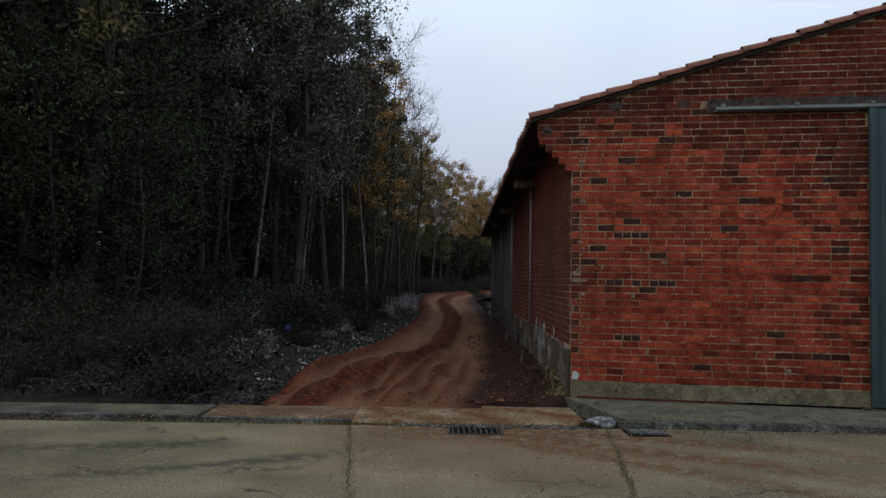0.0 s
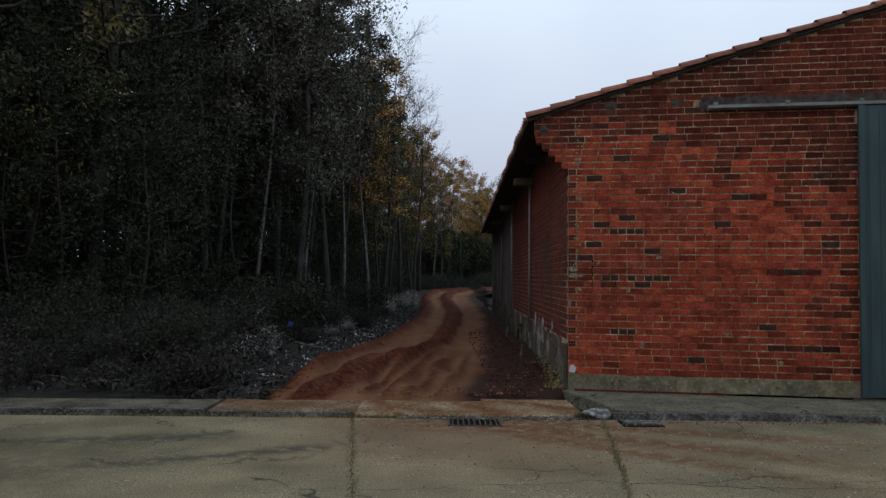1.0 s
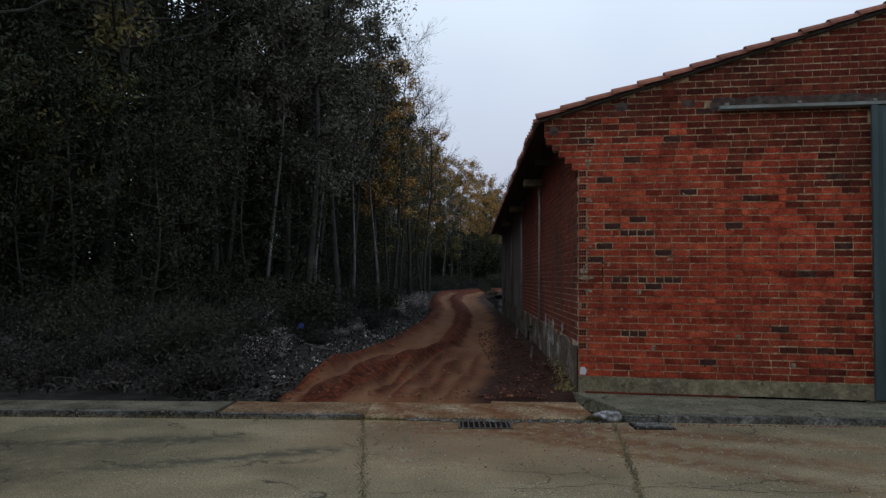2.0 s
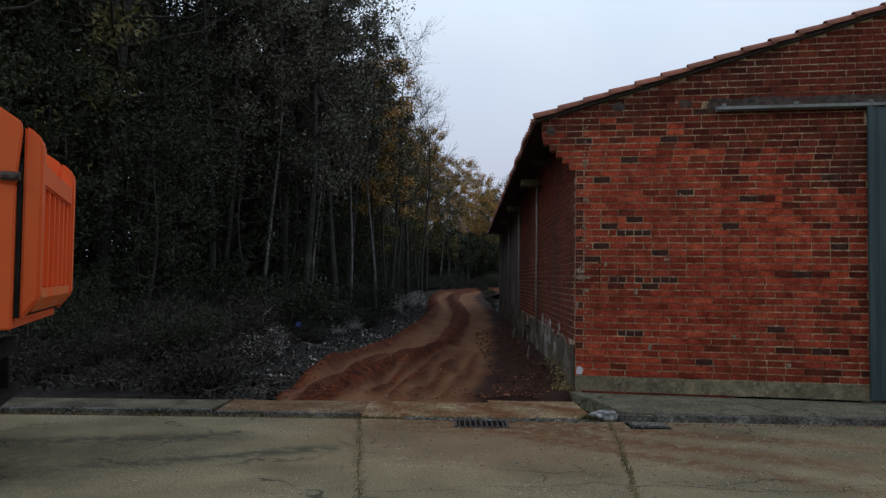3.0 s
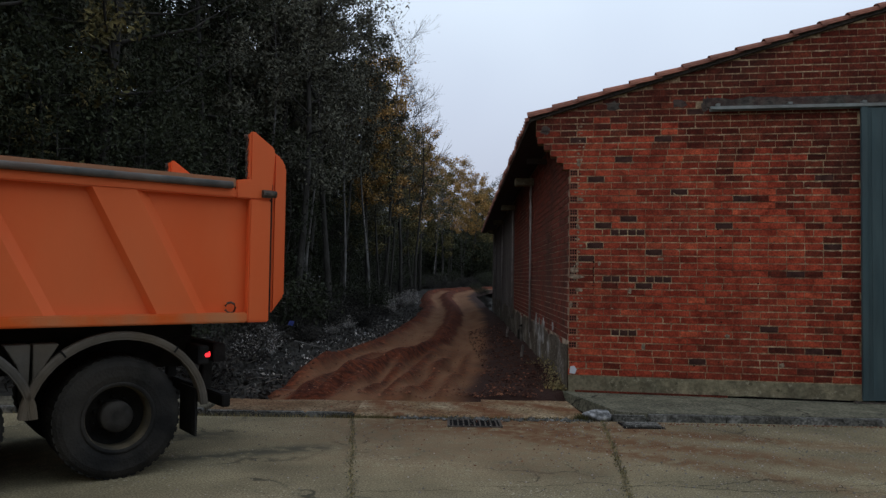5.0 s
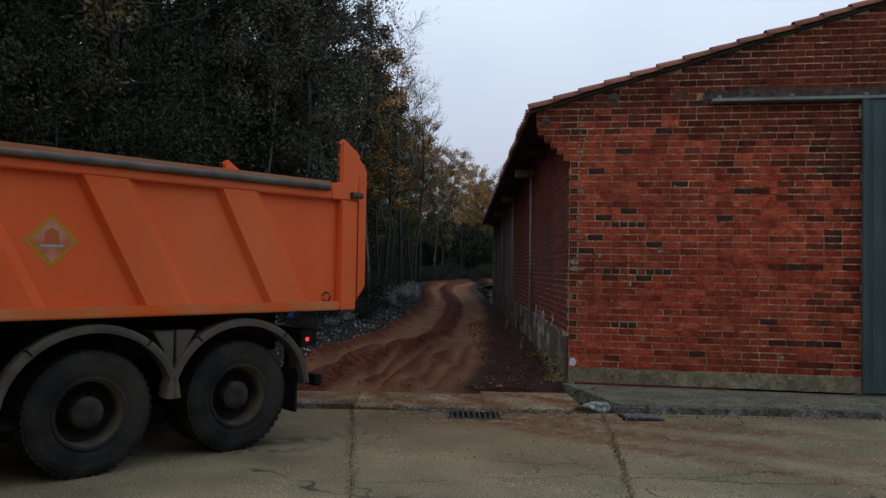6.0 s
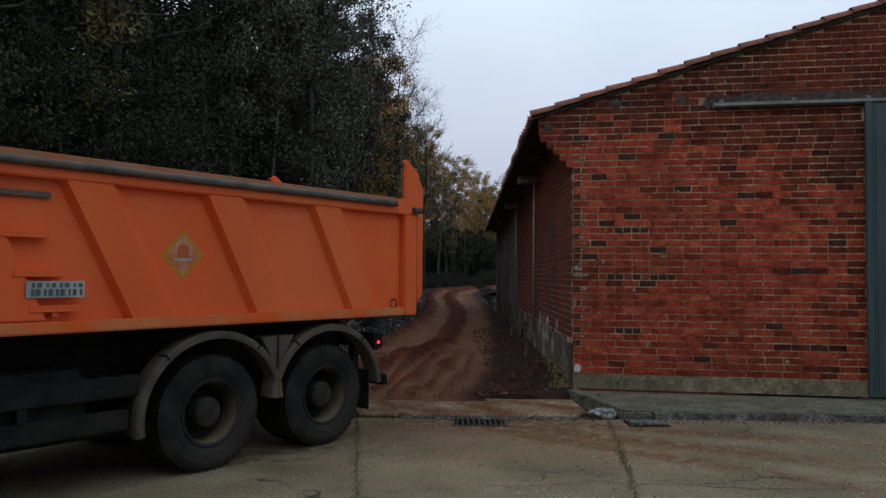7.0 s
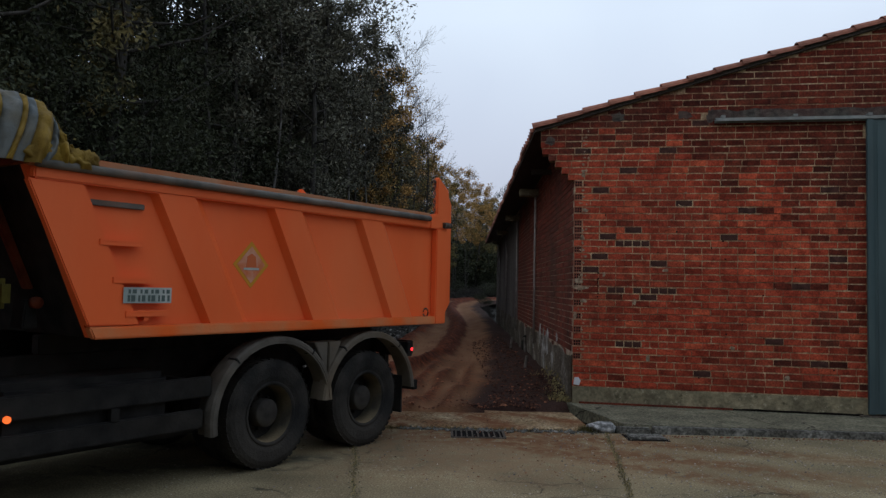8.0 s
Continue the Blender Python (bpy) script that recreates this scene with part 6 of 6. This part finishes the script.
for sign in (1, -1):
    lo, hi = sorted((sign * 1.08, sign * 1.14))
    part("side_guard", Shape().box(2.12, 4.3, lo, hi, 0.77, 0.95), CHASSIS, chassis, "dark side guard rail", bevel=0.012)
    part("side_guard", Shape().box(2.20, 4.3, lo, hi, 0.50, 0.67), CHASSIS, chassis, "dark side guard rail", bevel=0.012)
    part("guard_post", Shape().box(3.0, 3.07, lo, hi, 0.67, 0.77), CHASSIS, chassis)
    part("guard_post", Shape().box(2.3, 2.37, min(sign * 0.45, sign * 1.08), max(sign * 0.45, sign * 1.08), 0.86, 0.94), CHASSIS, chassis)
    part("side_lamp", Shape().tube([(3.86, sign * 1.14, 0.79), (3.86, sign * 1.162, 0.79)], 0.026, 12), AMBER_LAMP, chassis, "lit amber side marker lamp")
    part("tank", Shape().box(2.5, 3.9, min(sign * 0.5, sign * 1.06), max(sign * 0.5, sign * 1.06), 0.52, 1.02), CHASSIS, chassis, bevel=0.05)
    # arched mudguards over each wheel
    for cx, ends in ((0.0, (4, 176)), (1.39, (4, 190))):
        s = Shape()
        y_in, y_out = sign * 0.99, sign * 1.20
        path = []
        angles = np.linspace(radians(ends[0]), radians(ends[1]), 22)
        for q in angles:
            r = 0.69
            path.append((cx + 0.015 - r * math.cos(q), 0.545 + 0.655 * math.sin(q)))
        v, f = [], []
        for x, z in path:
            d = Vector((x - cx, 0, z - 0.545)).normalized()
            for y, o in ((y_in, 0.0), (y_out, 0.0), (y_out + sign * 0.012, -0.045), (y_out - sign * 0.01, -0.05), (y_out - sign * 0.02, -0.02), (y_in, -0.02)):
                w = 0.055 if o == 0.0 else 0.055 + o
                v.append((x + d.x * w, y, z + d.z * w))
        for i in range(len(path) - 1):
            for j in range(6):
                f.append((i * 6 + j, i * 6 + (j + 1) % 6, (i + 1) * 6 + (j + 1) % 6, (i + 1) * 6 + j))
        f += [tuple(range(5, -1, -1)), tuple((len(path) - 1) * 6 + j for j in range(6))]
        part("mudguard", s.add(v, f), GUARD, truck, "dusty grey plastic mudguard")
        lo, hi = sorted((sign * 1.11, sign * 1.215))
        v, f = [], []
        for x, z in path:
            d = Vector((x - cx, 0, z - 0.545)).normalized()
            v += [(x + d.x * w, y, z + d.z * w) for w, y in ((0.028, lo), (0.028, hi), (0.06, hi), (0.078, hi - 0.02 * sign), (0.078, lo))]
        for i in range(len(path) - 1):
            f += [(i * 5 + j, i * 5 + (j + 1) % 5, (i + 1) * 5 + (j + 1) % 5, (i + 1) * 5 + j) for j in range(5)]
        f += [tuple(range(4, -1, -1)), tuple((len(path) - 1) * 5 + j for j in range(5))]
        lip = Shape().add(v, f)
        part("mudguard_lip", lip, GUARD, truck)
    lo, hi = sorted((sign * 1.0, sign * 1.18))
    part("mudguard_web", Shape().prism([(0.66, 0.80), (0.685, 0.80), (0.69, 1.19), (0.50, 1.19), (0.60, 1.02)], lo, hi), GUARD, truck, bevel=0.006)
    part("mudguard_web", Shape().prism([(0.715, 0.80), (0.74, 0.80), (0.80, 1.02), (0.90, 1.19), (0.71, 1.19)], lo, hi), GUARD, truck, bevel=0.006)
    for cx, q in ((0.0, 52), (0.0, 128), (1.39, 52), (1.39, 132)):
        d = Vector((-math.cos(radians(q)), 0, math.sin(radians(q))))
        c = Vector((cx + 0.015, 0, 0.545)) + Vector((d.x * 0.69, 0, d.z * 0.655))
        m = pose(c.x, 0, c.z, 0, -(90 - q), 0)
        part("guard_seam", Shape().box(-0.008, 0.008, *sorted((sign * 1.10, sign * 1.2185)), 0.024, 0.083, m), CHASSIS, truck, "dark seam of the mudguard")
    part("mud_flap", Shape().box(-0.70, -0.68, min(sign * 0.62, sign * 1.06), max(sign * 0.62, sign * 1.06), 0.28, 0.72), RUBBER, truck, "black rubber mud flap")

# tipping ram and filler between cab and body
ram = part("tipping_ram", Shape().tube([(4.02, 0.0, 0.95), (3.98, 0.0, 1.9)], 0.11, 16).tube([(3.98, 0.0, 1.9), (3.96, 0.0, 2.4)], 0.085, 16), CHASSIS, truck, "grimy telescopic tipping ram", smooth=True)
# Orange with some grime, darkened in colour for the shaded gap behind the cab
SHADED_ORANGE = surface("shaded_grimy_orange", (0.10, 0.020, 0.008), (0.24, 0.045, 0.014), 6, 0.75, 0.2, 40, (0.025, 0.018, 0.014), 3, 0.8)
part("ram_collar", Shape().tube([(3.54, 0.80, 1.60), (3.54, 0.86, 1.60)], 0.045, 16), SHADED_ORANGE, truck, "orange collar behind the cab", smooth=True)
part("ram_bracket", Shape().prism([(3.50, 1.40), (3.62, 1.40), (3.60, 1.62), (3.52, 1.62)], 0.60, 0.798), CHASSIS, truck, bevel=0.01)
part("bulkhead_rib", Shape().prism([(3.46, 1.70), (3.52, 1.70), (3.86, 2.48), (3.80, 2.48)], 0.55, 0.63), SHADED_ORANGE, truck, "grimy orange bulkhead rib darkened for shade", bevel=0.008)
# the reservoir's yellow is darkened too, for the same shaded gap
part("reservoir", Shape().box(3.78, 3.90, 0.70, 0.98, 1.56, 1.78), surface("yellow_reservoir", (0.055, 0.048, 0.008), (0.10, 0.085, 0.014), 5, 0.7, 0.1, 30, (0.03, 0.025, 0.015), 4, 0.7), truck, "yellow fluid reservoir darkened for shade", bevel=0.04)
# unseen plate added to keep light from the road under the truck
part("belly_pan", Shape().box(1.9, 6.2, -1.0, 1.0, 0.44, 0.515), CHASSIS, truck, "unseen black plate added to darken the road below", bevel=0.02)

# cab, ahead of the tipper body
cab = part("cab", Shape().prism([(4.45, 0.9), (6.35, 0.55), (6.45, 1.6), (6.25, 2.85), (5.9, 2.95), (4.45, 2.95)], -1.2, 1.2), ORANGE, truck, "orange driver's cab", bevel=0.05)
for sign in (1, -1):
    lo, hi = sorted((sign * 1.2, sign * 1.204))
    part("side_window", Shape().prism([(5.0, 1.85), (6.15, 1.85), (6.02, 2.6), (5.0, 2.6)], lo, hi), GLASS, cab)
    part("door_handle", Shape().box(5.0, 5.2, min(sign * 1.2, sign * 1.23), max(sign * 1.2, sign * 1.23), 1.55, 1.6), CHASSIS, cab)
    part("mirror", Shape().box(6.2, 6.3, min(sign * 1.3, sign * 1.5), max(sign * 1.3, sign * 1.5), 1.9, 2.5), CHASSIS, cab, bevel=0.03)
part("windscreen", Shape().add([(6.43, -1.05, 1.75), (6.43, 1.05, 1.75), (6.29, 1.0, 2.65), (6.29, -1.0, 2.65), (6.40, -1.05, 1.75), (6.40, 1.05, 1.75), (6.26, 1.0, 2.65), (6.26, -1.0, 2.65)],
                                [(0, 1, 2, 3), (7, 6, 5, 4), (0, 4, 5, 1), (3, 2, 6, 7), (1, 5, 6, 2), (0, 3, 7, 4)]), GLASS, cab)
part("bumper", Shape().box(6.3, 6.6, -1.2, 1.2, 0.35, 0.75), CHASSIS, cab, bevel=0.04)

# wheels
TYRE_R = 0.525


def tyre_profile(y0, y1):
    """From the inner bead round the tread to the outer bead; (radius, y)."""
    r = TYRE_R
    return [(0.30, y0 + 0.02), (0.36, y0), (0.45, y0 - 0.004), (r - 0.035, y0 + 0.012), (r - 0.006, y0 + 0.035), (r, y0 + 0.07), (r, y1 - 0.07), (r - 0.006, y1 - 0.035),
            (r - 0.035, y1 - 0.012), (0.45, y1 + 0.004), (0.36, y1), (0.30, y1 - 0.02)]


def wheel_meshes(dual):
    """Meshes with the outer face towards +y at y = 0.13."""
    tyre = Shape().lathe(tyre_profile(-0.15, 0.13), 72)
    if dual:
        tyre.lathe(tyre_profile(-0.48, -0.20), 56)
    for q in range(44):
        a = q * math.tau / 44
        m = pose(0, 0, 0, 0, math.degrees(a), 0)
        for y in (-0.125, -0.035, 0.05):
            tyre.box(-0.022, 0.022, y, y + 0.055, TYRE_R - 0.006, TYRE_R + 0.003, m)
    deep = 0.20 if dual else 0.03
    flange = Shape().lathe([(0.302, -0.13), (0.300, 0.105), (0.310, 0.112), (0.308, 0.122), (0.288, 0.120), (0.274, 0.108)], 48)
    rim = Shape().lathe([(0.274, 0.108), (0.268, 0.085), (0.262, 0.03), (0.262, 0.13 - deep - 0.02)], 48)
    disc = Shape().lathe([(0.263, 0.13 - deep - 0.02), (0.20, 0.13 - deep - 0.03), (0.17, 0.13 - deep - 0.01), (0.0, 0.13 - deep - 0.01)], 40)
    for q in range(10):
        a = q * math.tau / 10
        c = Vector((0.165 * math.cos(a), 0, 0.165 * math.sin(a)))
        disc.tube([(c.x, 0.12 - deep, c.z), (c.x, 0.155 - deep, c.z)], 0.016, 6)
    hub = Shape().lathe([(0.137, 0.12 - deep), (0.135, 0.050), (0.128, 0.062), (0.06, 0.065), (0.0, 0.066)], 32)
    return tyre.mesh("tyre", RUBBER, False), rim.mesh("rim", RIM, True), disc.mesh("wheel_disc", CHASSIS, True), hub.mesh("hub", HUB, True), flange.mesh("rim_flange", RUBBER, True)


DUAL, SINGLE = wheel_meshes(True), wheel_meshes(False)
wheels = []
for x, meshes in ((0.0, DUAL), (1.39, DUAL), (5.35, SINGLE)):
    for sign in (1, -1):
        m = pose(x, sign * 0.99, TYRE_R, 0, 0, 0 if sign > 0 else 180)
        tyre = part("wheel", meshes[0], RUBBER, truck, "truck wheel with a dusty tyre and deep rim", m=m)
        part("rim", meshes[1], RIM, tyre, "dusty pale rim")
        part("wheel_disc", meshes[2], CHASSIS, tyre)
        part("rim_flange", meshes[4], RUBBER, tyre)
        part("hub", meshes[3], HUB, tyre, "grey round hub")
        wheels.append((tyre, x, sign))

# ---- bricks of the gable that can be picked apart, last among the pieces ----
for w, dark, x, lift, z, lean in near_bricks:
    me = (DARK_HEADER if dark else brick_rng.choice(HEADERS)) if w < 0.2 else (DARK_STRETCHER if dark else brick_rng.choice(STRETCHERS))
    part("brick", me, BRICK_ONE, front, m=pose(x, -lift, z, 0, lean * 0.6, 0))
hollow_mesh = Shape()
for i in range(4):
    hollow_mesh.box(i * 0.0345, i * 0.0345 + 0.0085, FACE, 0.02, 0, H_BRICK)
for i in range(3):
    for j in range(3):
        hollow_mesh.box(j * 0.0345 + 0.0085, j * 0.0345 + 0.0345, FACE, 0.02, i * 0.0395, i * 0.0395 + 0.0080)
HOLLOW_END = hollow_mesh.mesh("hollow_brick_end", BRICK_END)
HOLE_BACK = Shape().box(0.003, 0.113, -0.002, 0.01, 0.003, 0.086).mesh("hollow_core", HOLLOW)
for k in list(range(4, 32, 2)) + [15, 17, 23]:
    end = part("hollow_brick_end", HOLLOW_END, BRICK_END, front, "open end of a hollow brick", m=pose(0.004, -0.001, Z0 + k * COURSE + 0.006))
    part("hollow_core", HOLE_BACK, HOLLOW, front, m=pose(0.004, -0.001, Z0 + k * COURSE + 0.006))

# ---- what moves ----
TRUCK_ROWS = [
    (0.0, -7.95, 6.16, 188.0), (0.5, -7.47, 6.22, 189.0), (1.0, -6.99, 6.30, 190.5), (1.5, -6.51, 6.39, 192.5), (2.0, -6.04, 6.48, 195.0), (2.5, -5.56, 6.57, 197.8),
    (3.0, -5.14, 6.65, 200.84), (3.5, -4.648, 6.818, 204.68), (4.0, -4.227, 6.970, 208.57), (4.5, -3.834, 7.183, 212.67), (5.0, -3.465, 7.465, 217.2), (5.5, -3.10, 7.78, 221.7),
    (6.0, -2.746, 8.099, 225.75), (6.5, -2.445, 8.432, 228.80), (7.0, -2.146, 8.712, 231.53), (7.5, -1.933, 8.927, 233.01), (8.0, -1.794, 9.150, 234.90),
]


def motions():
    walk(truck, [(t, pose(x, y, 0, 0, 0, a)) for t, x, y, a in TRUCK_ROWS])
    gone, roll = 0.0, [(0.0, 0.0)]
    for (t0, x0, y0, a0), (t1, x1, y1, a1) in zip(TRUCK_ROWS, TRUCK_ROWS[1:]):
        gone += math.hypot(x1 - x0, y1 - y0)
        roll.append((t1, math.degrees(gone / TYRE_R)))
    for ob, x, sign in wheels:
        walk(ob, [(t, pose(x, sign * 0.99, TYRE_R, 0, -turn, 0) @ pose(0, 0, 0, 0, 0, 0 if sign > 0 else 180)) for t, turn in roll])


motions()
